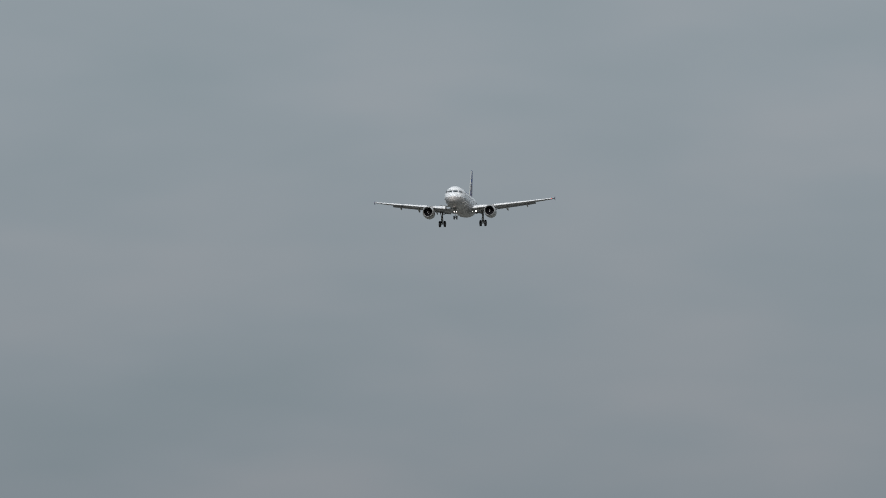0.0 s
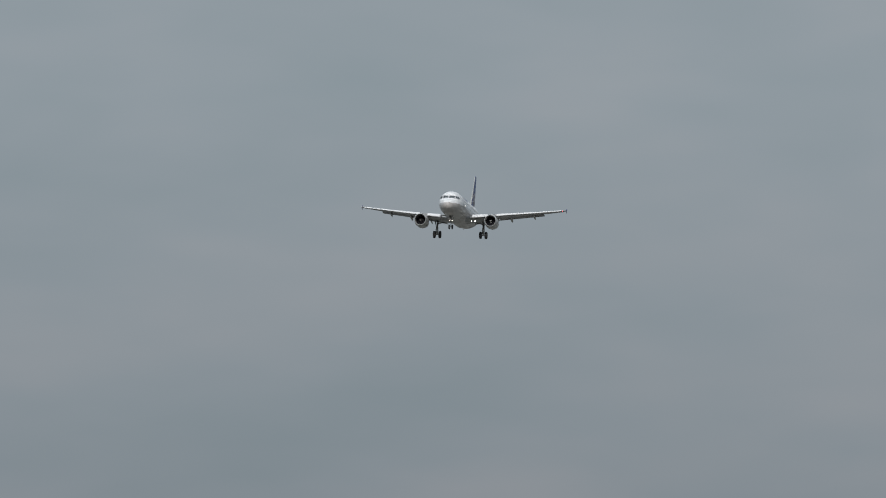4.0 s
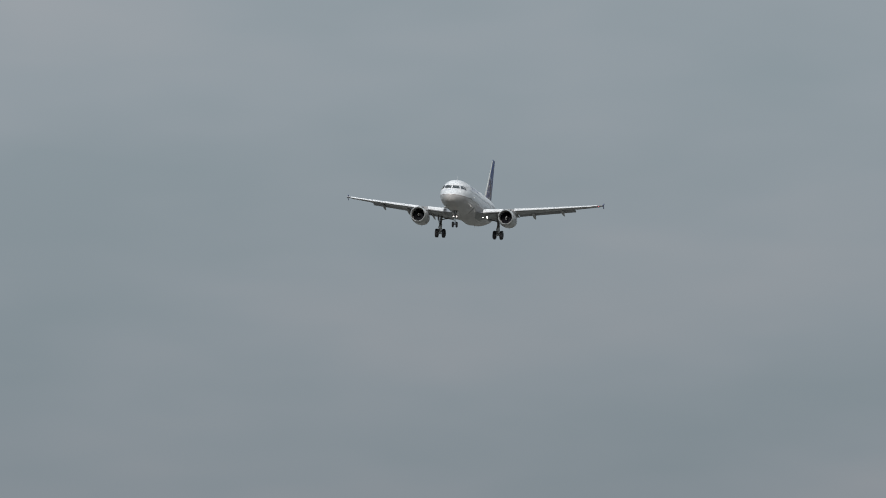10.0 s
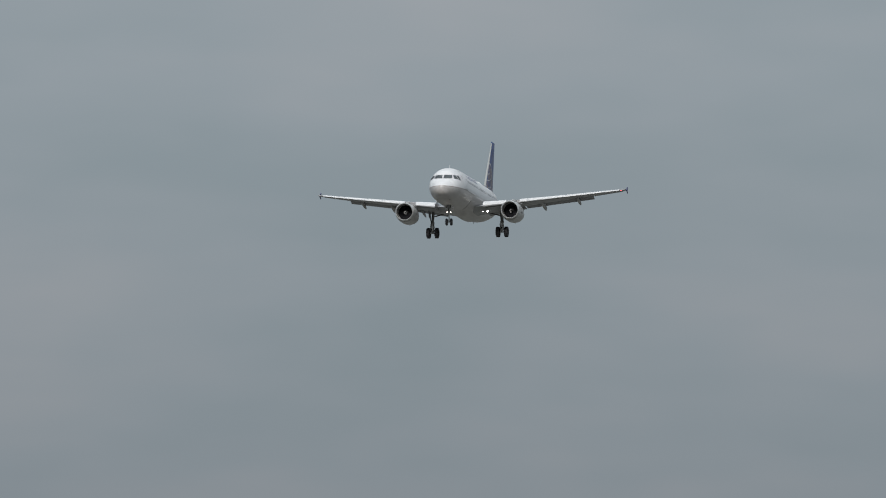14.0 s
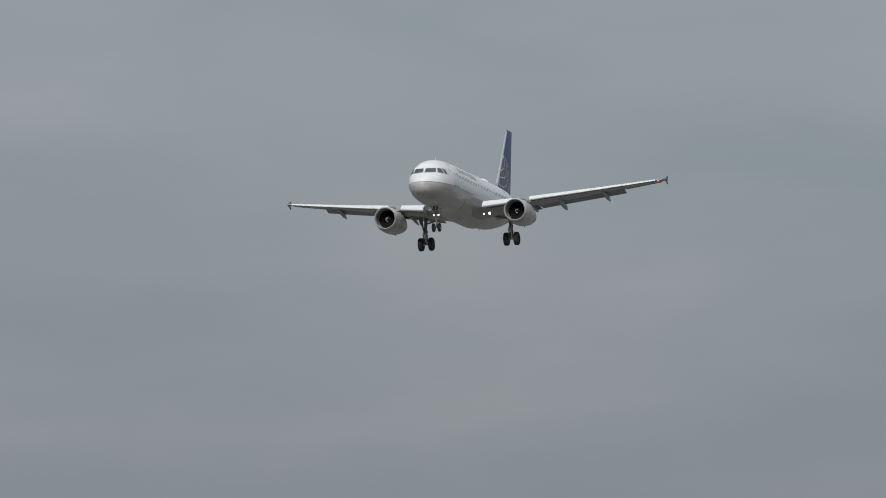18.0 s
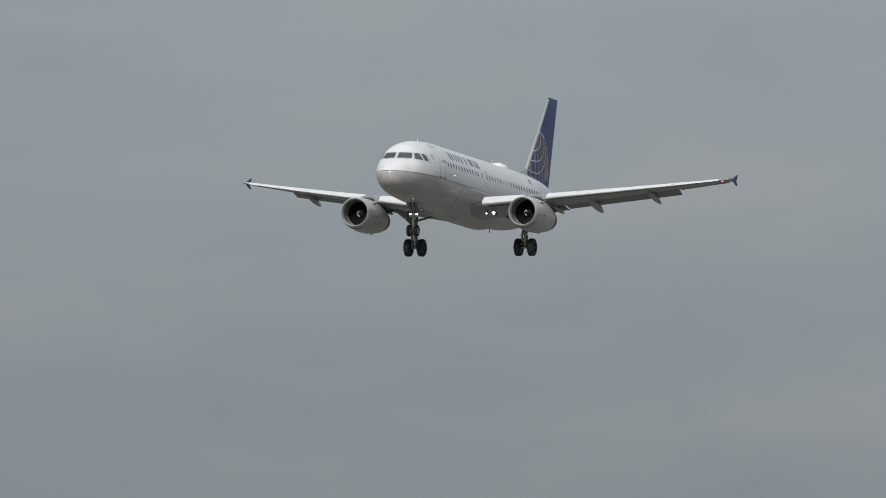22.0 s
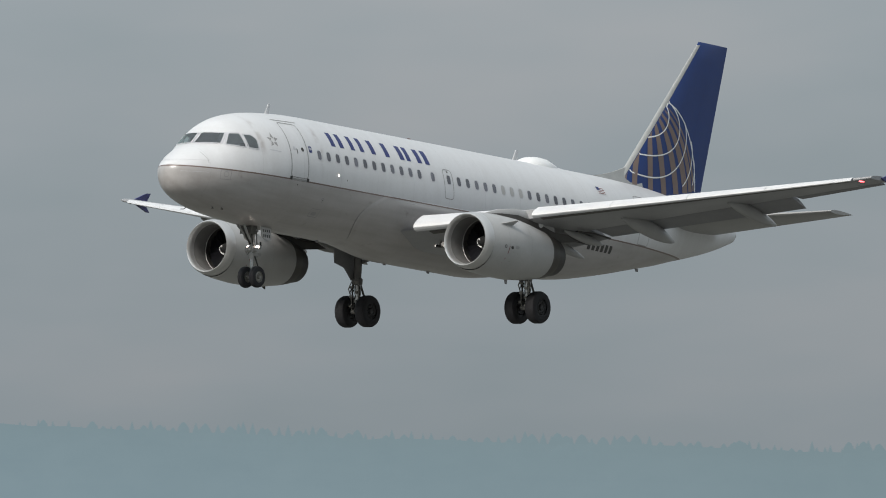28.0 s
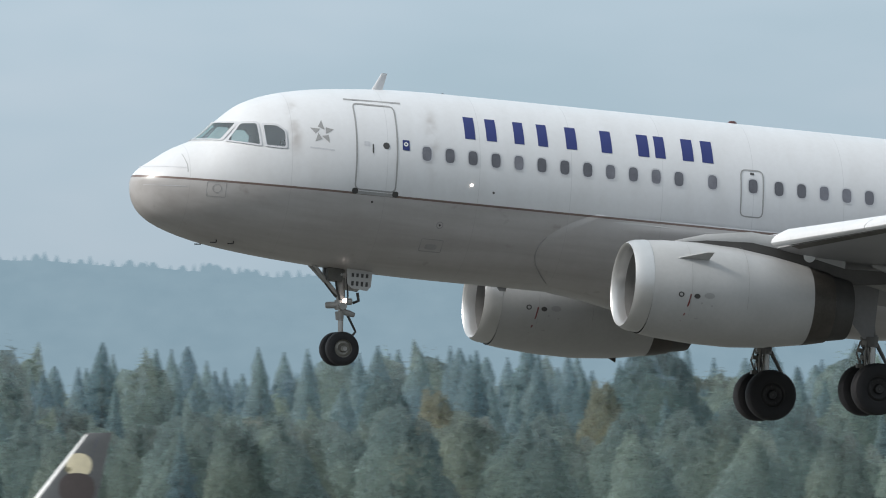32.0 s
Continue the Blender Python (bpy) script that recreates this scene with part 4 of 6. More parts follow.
        S.make("brake_fitting", M["hub"], leg, "bright hydraulic fitting")
        Soup().tube([(-16.2, gy, -2.58), (-16.21, gy, -2.80)], [0.21, 0.19], 14).make("collar", M["gear_dark"], leg)
        # leg door, outboard of the leg
        if flying:
            S = Soup()
            prof = [(-15.02, -1.35), (-16.25, -1.35), (-16.25, -2.60), (-16.02, -2.64), (-15.62, -2.22), (-15.06, -2.10)]
            oy = gy + 0.24 * sd
            S.loft([[(x, oy + g * sd + 0.10 * sd * (z + 1.35), z) for x, z in prof] for g in (0, 0.045)])
            S.make("leg_door", M["flap"], leg, "grey gear leg door")
        for q in (-1, 1):
            wy = gy + 0.455 * q
            wheel = Soup().spin([(-0.19, 0.30), (-0.205, 0.36), (-0.205, 0.47), (-0.175, 0.545), (-0.11, 0.578), (0.11, 0.578), (0.175, 0.545), (0.205, 0.47), (0.205, 0.36), (0.19, 0.30)], 36, "y", (-16.32, wy, gz)).make("main_wheel", M["tyre"], root, "black main wheel tyre")
            S = Soup().spin([(0.15, 0.31), (0.13, 0.27), (0.16, 0.22), (0.12, 0.12), (0.19, 0.09), (0.19, 0.01)], 24, "y", (-16.32, wy, gz)).spin([(-0.15, 0.31), (-0.13, 0.27), (-0.16, 0.22), (-0.12, 0.12), (-0.12, 0.01)], 24, "y", (-16.32, wy, gz))
            for k in range(9):
                a = 6.2832 * k / 9
                S.tube([(-16.32 + 0.2 * math.cos(a), wy + 0.13, gz + 0.2 * math.sin(a)), (-16.32 + 0.2 * math.cos(a), wy + 0.18, gz + 0.2 * math.sin(a))], 0.025, 6)
            S.make("rim", M["hub_dark"], wheel, "dark metal wheel hub")
    nz = -3.78 + drop * 0.9
    S = Soup().tube([(-4.86, 0, -1.75), (-4.96, 0, -2.75)], [0.11, 0.10], 14).tube([(-4.95, 0, -2.7), (-4.965, 0, -2.9)], [0.135, 0.125], 14)
    S.tube([(-4.95, 0, -2.66), (-4.2, 0.16, -1.95)], 0.045, 8).tube([(-4.95, 0, -2.66), (-4.2, -0.16, -1.95)], 0.045, 8)
    leg = S.make("nose_gear_leg", M["strut"], root, "pale grey nose gear leg")
    Soup().tube([(-4.965, 0, -2.85), (-5.05, 0, nz)], [0.06, 0.06], 12).make("oleo", M["chrome"], leg, "bright oleo piston")
    Soup().tube([(-5.05, -0.36, nz), (-5.05, 0.36, nz)], [0.05, 0.05], 10).make("axle", M["strut"], leg)
    S = Soup().tube([(-4.62, 0.0, -2.84), (-4.66, 0, -2.835), (-4.95, 0, -2.80)], [0.06, 0.075, 0.075], 12).tube([(-4.95, 0, -2.92), (-5.2, 0, -2.98), (-5.3, 0, -3.0)], [0.07, 0.07, 0.05], 12)
    S.tube([(-4.96, -0.26, -2.83), (-4.96, 0.26, -2.83)], [0.085, 0.085], 12).tube([(-4.95, 0, -2.95), (-4.97, 0, -3.14)], [0.10, 0.085], 12)
    S.make("steering_unit", M["strut"], leg)
    S = Soup().tube([(-4.72, 0.10, -2.0), (-4.80, 0.11, -2.4), (-4.93, 0.10, -2.75)], 0.022, 6).tube([(-5.02, 0.12, -2.1), (-5.08, 0.12, -2.6), (-5.05, 0.10, -2.85)], 0.02, 6)
    S.tube([(-5.3, 0.1, -2.5), (-5.34, 0.1, -2.68), (-5.22, 0.06, -2.74)], 0.035, 6).tube([(-4.55, 0, -2.0), (-4.6, 0, -2.35), (-4.86, 0, -2.62)], 0.05, 8)
    S.make("hydraulic_line", M["dark"], leg)
    Soup().box((-4.72, 0, -2.12), (0.34, 0.5, 0.34)).make("gear_hinge_block", M["bay"], leg, smooth=False)
    S = Soup().tube([(-5.1, 0, -2.95), (-5.36, 0, (-2.95 + nz) / 2)], [0.03, 0.025], 8).tube([(-5.36, 0, (-2.95 + nz) / 2), (-5.1, 0, nz + 0.06)], [0.025, 0.03], 8)
    S.make("torque_link", M["dark"], leg)
    for q in (-1, 1):
        wy = 0.25 * q
        wheel = Soup().spin([(-0.10, 0.20), (-0.112, 0.25), (-0.108, 0.32), (-0.085, 0.365), (-0.04, 0.381), (0.04, 0.381), (0.085, 0.365), (0.108, 0.32), (0.112, 0.25), (0.10, 0.20)], 32, "y", (-5.05, wy, nz)).make("nose_wheel", M["tyre"], root, "black nose wheel tyre")
        wheel.location.x = -0.05
        Soup().spin([(0.10, 0.205), (0.06, 0.18), (0.085, 0.13), (0.06, 0.08), (0.11, 0.06), (0.11, 0.005)], 24, "y", (-5.05, wy, nz)).spin([(-0.10, 0.205), (-0.06, 0.18), (-0.085, 0.13), (-0.06, 0.08), (-0.06, 0.005)], 24, "y", (-5.05, wy, nz)).make("rim", M["hub"], wheel, "worn metal wheel hub")
    leg.location.x = -0.09
    # nose gear bay doors with the unreadable fleet panel
    for sd in (1, -1):
        S = Soup()
        prof = [(-5.02, -1.98), (-5.62, -2.02), (-5.60, -2.36), (-5.52, -2.46), (-5.16, -2.43), (-5.06, -2.34)]
        S.loft([[(x, (0.34 + g) * sd + 0.12 * sd * (-1.98 - z), z) for x, z in prof] for g in (0, 0.03)])
        door = S.make("nose_gear_door", M["shade"], root, "pale grey nose gear door with dark markings")
        if flying:
            for z0, n, h in ((-2.13, 4, 0.085), (-2.32, 4, 0.11)):
                for k in range(n):
                    x0 = -5.17 - 0.11 * k
                    S = Soup().box((x0, (0.34 + 0.033) * sd + 0.12 * sd * (-1.98 - z0), z0), (0.055, 0.006, h))
                    S.make("marking_bar", M["dark"], door)
    if not flying:
        return root

    # lamps
    for y, r, mt in ((2.90, 0.115, "lamp"), (2.33, 0.05, "lamp")):
        S = Soup().spin([(-13.05, 0.02), (-13.02, r * 0.8), (-12.80, r * 1.08), (-12.80 + 3.5 * r, r * 1.10), (-12.80 + 3.5 * r, r * 1.02), (-12.80, r * 0.98)], 20, at=(0, y, -1.88))
        pod = S.make("landing_light", M["dark"], root, "lit landing light under the wing root")
        Soup().spin([(-12.79, r * 0.97), (-12.77, r * 0.6), (-12.76, 0.005)], 20, at=(0, y, -1.88)).make("lens", M[mt], pod)
        Soup().tube([(-12.90, y, -1.88), (-13.20, y * 0.95, -1.5)], 0.035, 6).make("bracket", M["strut"], pod)
    for y, z, r, mt in ((0.21, -2.72, 0.075, "lamp_warm"), (-0.21, -2.72, 0.075, "lamp_warm"), (0.19, -2.14, 0.06, "lens_off"), (-0.19, -2.14, 0.06, "lens_off")):
        S = Soup().spin([(-4.92, 0.02), (-4.9, r), (-4.78, r * 1.12), (-4.76, r)], 14, at=(0, y, z))
        pod = S.make("taxi_light", M["strut"], root, "lit taxi light on the nose gear" if mt == "lamp_warm" else "unlit lamp on the nose gear")
        Soup().spin([(-4.77, r * 0.95), (-4.73, r * 0.82), (-4.70, r * 0.5), (-4.69, 0.005)], 14, at=(0, y, z)).make("lens", M[mt], pod)
        Soup().tube([(-4.88, y, z), (-4.75, 0, z - 0.04)], 0.028, 6).make("bracket", M["strut"], pod)
        pod.location.x = -0.34 if z < -2.5 else -0.16
    Soup().tube([(-4.74, 0.30, -1.96), (-4.60, 0.34, -1.90), (-4.50, 0.37, -1.80)], 0.016, 6).make("gear_pin", M["red"], root)
    decal(oval(7.28, 0.02, 0.06, 0.06, 12, 2), lambda a, b: hull(a, b, 1, 0.02)).make("wing_scan_light", M["lamp_warm"], root, "small lit lamp in the fuselage side")

    # cabin windows
    stations = [6.22 + 0.5335 * k for k in range(12)]
    stations += [stations[-1] + 0.79, 13.83]
    stations += [14.44 + 0.5335 * k for k in range(22)]
    shut = {19, 20, 21}
    for sd in (1, -1):
        for k, s in enumerate(stations):
            z0 = 0.62
            pane = decal(oval(s, z0, 0.215, 0.335), lambda a, b: hull(a, b, sd, 0.006)).make("cabin_window", M["shade"] if k in shut and sd > 0 else M["window"], root, "oval cabin window with a drawn pale shade" if k in shut and sd > 0 else "")
            decal(oval(s, z0, 0.262, 0.382), lambda a, b: hull(a, b, sd, 0.009), 1, 0.84).make("window_surround", M["rim_grey"], pane)

    # doors and hatches as raised seals
    def door(name, s0, s1, z0, z1, r, width, label, sd):
        path = round_poly([(s0, z0), (s1, z0), (s1, z1), (s0, z1)], r, 5)
        full = []
        for i, p in enumerate(path):
            q = path[(i + 1) % len(path)]
            n = max(1, int((Vector(q) - Vector(p)).length / 0.15))
            full += [(p[0] + (q[0] - p[0]) * k / n, p[1] + (q[1] - p[1]) * k / n) for k in range(n)]
        return ribbon(full, width, lambda a, b: hull(a, b, sd, 0.007), True).make(name, M["outline"], root, label)
    for sd in (1, -1):
        d = door("cabin_door", 4.62, 5.54, -0.31, 1.62, 0.12, 0.035, "white cabin door with a grey seal", sd)
        ribbon([(4.62, -0.38), (5.54, -0.38)], 0.07, lambda a, b: hull(a, b, sd, 0.010)).make("door_sill", M["outline"], d)
        for s in (4.63, 5.55):
            decal(oval(s, -0.35, 0.14, 0.13, 10), lambda a, b: hull(a, b, sd, 0.013)).make("sill_corner", M["dark"], d)
        decal(oval(5.29, 0.71, 0.15, 0.15, 14, 2), lambda a, b: hull(a, b, sd, 0.008)).make("door_porthole", M["dark"], d)
        ribbon([(4.99, 0.52), (4.99, 0.72)], 0.03, lambda a, b: hull(a, b, sd, 0.008)).make("door_handle", M["dark"], d)
        ribbon([(4.45, 1.70), (5.72, 1.72)], 0.03, lambda a, b: hull(a, b, sd, 0.012)).make("rain_gutter", M["outline"], d)
        ribbon([(4.79, 0.72), (4.91, 0.72)], 0.10, lambda a, b: hull(a, b, sd, 0.008)).make("door_notice", M["rim_grey"], d)
        door("overwing_exit", 13.55, 14.07, -0.07, 0.98, 0.13, 0.03, "overwing exit hatch with a grey seal", sd)
        ribbon([(13.77, 0.90), (13.86, 0.90)], 0.05, lambda a, b: hull(a, b, sd, 0.008)).make("exit_latch", M["dark"], root)
        door("aft_door", 25.75, 26.55, -0.36, 1.42, 0.1, 0.03, "white aft cabin door with a grey seal", sd)
        door("service_hatch", 1.42, 1.82, -0.75, -0.43, 0.03, 0.018, "small service hatch in the nose", sd)
        decal(oval(1.63, -0.57, 0.2, 0.2, 16, 2), lambda a, b: hull(a, b, sd, 0.007), 1, 0.82).make("hatch_ring", M["outline"], root)
        door("service_hatch", 6.35, 6.85, -1.50, -1.24, 0.03, 0.02, "small service hatch", sd)
        decal(oval(6.6, -1.40, 0.28, 0.12, 12), lambda a, b: hull(a, b, sd, 0.006)).make("vent", M["outline"], root)
        decal(oval(6.68, -0.92, 0.16, 0.16, 16, 2), lambda a, b: hull(a, b, sd, 0.006), 1, 0.75).make("static_port", M["outline"], root)
        decal(oval(6.68, -0.92, 0.05, 0.05, 8, 2), lambda a, b: hull(a, b, sd, 0.006)).make("static_port", M["dark"], root)
        decal(oval(7.80, -0.10, 0.055, 0.055, 8, 2), lambda a, b: hull(a, b, sd, 0.006)).make("drain_port", M["dark"], root)
        decal(oval(5.05, -0.56, 0.05, 0.05, 8, 2), lambda a, b: hull(a, b, sd, 0.006)).make("drain_port", M["dark"], root)
        # blue notice beside the forward door
        sq = decal(round_poly([(5.66, 0.65), (5.82, 0.65), (5.82, 0.88), (5.66, 0.88)], 0.02), lambda a, b: hull(a, b, sd, 0.006)).make("door_placard", M["title"], root, "small blue placard")
        decal(oval(5.74, 0.785, 0.10, 0.10, 10, 2), lambda a, b: hull(a, b, sd, 0.010), 1, 0.5).make("placard_ring", M["white"], sq)
    # radome joint and lightning strips
    for sd in (1, -1):
        ribbon([(1.02 - 0.28 * max(0, z + 0.1) , z) for z in lin(-0.25, 0.16, 8)], 0.012, lambda a, b: hull(a, b, sd, 0.006)).make("radome_joint", M["outline"], root)
        for z0 in (-0.18, -0.60):
            ribbon([(s, z0 + 0.03 * s) for s in lin(0.18, 1.0, 8)], 0.012, lambda a, b: hull(a, b, sd, 0.006)).make("lightning_strip", M["rim_grey"], root)

    # cockpit windows
    def front_place(y, z, sd=1):
        s = hull_front(abs(y), z)
        return Vector((-s + 0.010, y * sd, z + 0.008))
    for sd in (1, -1):
        rp = round_poly(WINDSHIELD, 0.04)
        w1 = decal(rp, lambda a, b: front_place(a, b, sd), 4).make("windshield", M["cockpit"], root, "cockpit windshield")
        decal([(0.6 + 1.05 * (a - 0.6), 0.74 + 1.08 * (b - 0.74)) for a, b in rp], lambda a, b: front_place(a, b, sd) + Vector((0.008, 0, 0.005)), 1, 0.86).make("window_frame", M["rim_grey"], w1)
        for poly in SIDE_PANES:
            rp = round_poly(poly, 0.05)
            w2 = decal(rp, lambda a, b: hull(a, b, sd, 0.012), 3).make("cockpit_window", M["cockpit"], root, "cockpit side window")
            decal([(q[0] + 1.05 * (a - q[0]), q[1] + 1.05 * (b - q[1])) for q in [(sum(c[0] for c in poly) / len(poly), sum(c[1] for c in poly) / len(poly))] for a, b in rp], lambda a, b: hull(a, b, sd, 0.016), 1, 0.84).make("window_frame", M["rim_grey"], w2)

    # airline title reduced to plain bars, one or two strokes a letter
    def stroke(a0, a1, b0, b1, lean=0.0):
        poly = []
        for i in range(5):
            poly.append((a0 + (a1 - a0) * i / 4, b0))
        for i in range(1, 5):
            poly.append((a1 + lean * i / 4, b0 + (b1 - b0) * i / 4))
        for i in range(1, 5):
            poly.append((a1 + (a0 - a1) * i / 4 + lean, b1))
        for i in range(1, 4):
            poly.append((a0 + lean * (1 - i / 4), b1 + (b0 - b1) * i / 4))
        return poly
    for sd in (1, -1):
        for a0, a1 in ((7.12, 7.36), (7.62, 7.86), (8.27, 8.50), (8.82, 9.05), (9.48, 9.73), (10.30, 10.55), (11.16, 11.42), (11.56, 11.80), (12.20, 12.46), (12.66, 12.92)):
            decal(stroke(a0, a1, 1.05, 1.55), lambda a, b: hull(a, b, sd, 0.006), 3).make("title_bar", M["title"], root, "deep blue title block")
        for a in lin(22.50, 23.98, 5):
            decal(stroke(a, a + 0.19, -0.90, -0.63, -0.06), lambda a, b: hull(a, b, sd, 0.006), 2).make("registration_bar", M["dark"], root, "dark registration block")
        # small flag
        fl = decal(stroke(23.3, 23.8, 1.22, 1.48), lambda a, b: hull(a, b, sd, 0.006), 2).make("flag_patch", M["white"], root, "small striped flag patch")
        for k in range(4):
            ribbon([(23.32, 1.25 + 0.062 * k), (23.8, 1.25 + 0.062 * k)], 0.028, lambda a, b: hull(a, b, sd, 0.010)).make("flag_stripe", M["red"], fl)
        decal(stroke(23.3, 23.5, 1.36, 1.48), lambda a, b: hull(a, b, sd, 0.014), 1).make("flag_canton", M["title"], fl)
        # five grey wedges in a ring
        for k in range(5):
            a = 6.2832 * k / 5 + 1.57
            pts = [(3.85 + r_ * math.cos(a + d), 0.88 + r_ * math.sin(a + d)) for r_, d in ((0.275, 0.0), (0.15, 0.62), (0.085, -0.75))]
            decal(pts, lambda q, b: hull(q, b, sd, 0.006), 1).make("emblem_wedge", M["outline"], root, "grey emblem wedge")
        ribbon([(3.58, 0.52), (4.12, 0.50)], 0.035, lambda q, b: hull(q, b, sd, 0.006)).make("caption_bar", M["rim_grey"], root, "faint unreadable caption")

    # antennas, dome and beacon along the crown
    def blade(s, h, c, lean, name="blade_antenna"):
        z0 = CROWN(s) - 0.03
        S = Soup()
        S.loft([[(-(s + lean * u + c * (1 - 0.5 * u) * x), w * c, z0 + h * u) for x, w in foil(0.12, 0, 5)] for u in (0, 0.5, 1)])
        return S.make(name, M["slat"], root, "pale grey blade antenna")
    blade(5.34, 0.42, 0.26, 0.22)
    blade(20.05, 0.42, 0.34, 0.20)
    S = Soup()
    S.loft([[(-s, hw * math.cos(math.pi * j / 12), CROWN(s) - 0.06 - 0.27 * (hw * math.cos(math.pi * j / 12)) ** 2 + h * math.sin(math.pi * j / 12) ** 0.8) for j in range(13)] for s, hw, h in
            ((20.55, 0.08, 0.04), (20.68, 0.36, 0.18), (20.95, 0.54, 0.28), (21.4, 0.62, 0.34), (21.8, 0.60, 0.33), (22.2, 0.50, 0.22), (22.5, 0.38, 0.12), (23.2, 0.24, 0.07))], closed=False)
    S.make("satellite_dome", M["white"], root, "white satellite antenna dome")
    Soup().spin([(0.0, 0.13), (0.06, 0.12), (0.11, 0.07), (0.12, 0.005)], 16, "z", (-13.82, 0, 2.05)).make("beacon", M["beacon"], root, "dark red anti-collision beacon")
    Soup().tube([(-7.0, 0, 2.03), (-7.02, 0, 2.12)], 0.03, 8).make("small_antenna", M["dark"], root)
    for s, h in ((19.9, 0.36), (15.2, 0.14), (8.6, 0.10), (12.6, 0.12), (27.9, 0.12)):
        z0 = KEEL(s) + 0.02 if not 8.8 < s < 19.0 else -2.40
        S = Soup().loft([[(-(s + 0.10 * u + 0.26 * (1 - 0.45 * u) * x), w * 0.24, z0 - h * u) for x, w in foil(0.14, 0, 5)] for u in (0, 1)])
        S.make("belly_antenna", M["wing"], root)
    # probes under the nose
    for y, s, z in ((0.75, 1.92, -1.66), (0.9, 2.28, -1.66), (-0.75, 1.92, -1.66)):
        p = Vector((-s, hull_y(s, z) * (1 if y > 0 else -1), z))
        Soup().tube([p, p + Vector((0.02, 0.08 if y > 0 else -0.08, -0.06)), p + Vector((0.16, 0.1 if y > 0 else -0.1, -0.07))], 0.015, 6).make("pitot_probe", M["dark"], root)

    # globe emblem on the fin as plain arcs and bands, drawn on a grid of centimetres across the fin
    def fin_xy(gx, gy):
        return (29.16 + 0.0276 * gx + 0.0015 * gy, 5.40 + 0.0034 * gx - 0.0183 * gy)

    def bez(p0, p1, p2, p3, n=20):
        out = []
        for i in range(n + 1):
            t = i / n
            out.append(tuple(p0[k] * (1 - t) ** 3 + 3 * p1[k] * t * (1 - t) ** 2 + 3 * p2[k] * t * t * (1 - t) + p3[k] * t ** 3 for k in (0, 1)))
        return out

    def fin_point(gx, gy):
        s_, z = fin_xy(gx, gy)
        u = (z - 1.55) / 6.25
        le, te = 26.1 + 5.15 * u, 31.66 + 1.44 * u
        return max(s_, le + (te - le) * (0.022 + 0.044 * u) + 0.03), z
    bands = (((-27, 29), (-57, 67), (-87, 112), (-97, 178), 8), ((-27, 29), (-45, 57), (-74, 112), (-76, 190), 10),
             ((-26, 28), (-35, 57), (-41, 112), (-40, 190), 11), ((-24, 27), (-22, 52), (-14, 112), (-8, 190), 12),
             ((-20, 23), (-7, 47), (15, 112), (22, 190), 13), ((-14, 18), (3, 39), (36, 102), (45, 188), 13),
             ((-8, 12), (11, 32), (51, 92), (58, 186), 9), ((-3, 5), (15, 24), (59, 84), (66.5, 184), 4))
    arcs = (((0, 0), (41, 22), (70, 92), (70, 186)), ((-2, 4), (14, 18), (14, 82), (-50, 73)), ((15, 12), (46, 52), (38, 138), (-73, 104)),
            ((42, 45), (62, 108), (18, 196), (-94, 136)), ((59, 84), (68, 120), (56, 158), (38, 174)), ((66, 122), (70, 140), (67, 160), (64, 172)),
            ((-111, 161), (-102, 168), (-92, 173), (-84, 176)))
    for sd in (1, -1):
        pl_lo, pl_hi = fin_side(sd, 0.006), fin_side(sd, 0.010)
        for p0, p1, p2, p3, wid in bands:
            rows = []
            for i, p in enumerate(bez(p0, p1, p2, p3)):
                w = 1.5 + (wid - 1.5) * min(1, i / 13) ** 0.8
                rows.append([pl_lo(*fin_point(p[0] - w / 2, p[1])), pl_lo(*fin_point(p[0] + w / 2, p[1]))])
            Soup().loft(rows, caps=False, closed=False).make("emblem_band", M["gold"], fin, "muted gold band")
        for a in arcs:
            ribbon([fin_point(*q) for q in bez(*a)], 0.05, pl_hi).make("emblem_arc", M["white"], fin, "thin white arc")
    return root


airliner = build_airliner("white and grey airliner, blue tail, landing gear lowered, in flight",
                          {"skin": "skin", "fin": "blue", "fin_label": "deep blue tail fin"}, True)

# ---- ground and distance ----
def ground_material():
    m = material("airfield_grass", (0.115, 0.113, 0.100), 0.9, vary=0.35, scale=0.02, bump=0.3)
    return m


def make_ground():
    S = Soup()
    S.spin([(0.0, 0.5), (0.0, 60), (0.0, 300), (0.0, 1200), (0.0, 4900)], 96, "z")
    S.f.append(tuple(range(95, -1, -1)))
    tagged(S.make("ground", ground_material()), "flat grassy airfield ground", "ground", kind="structure")


make_ground()


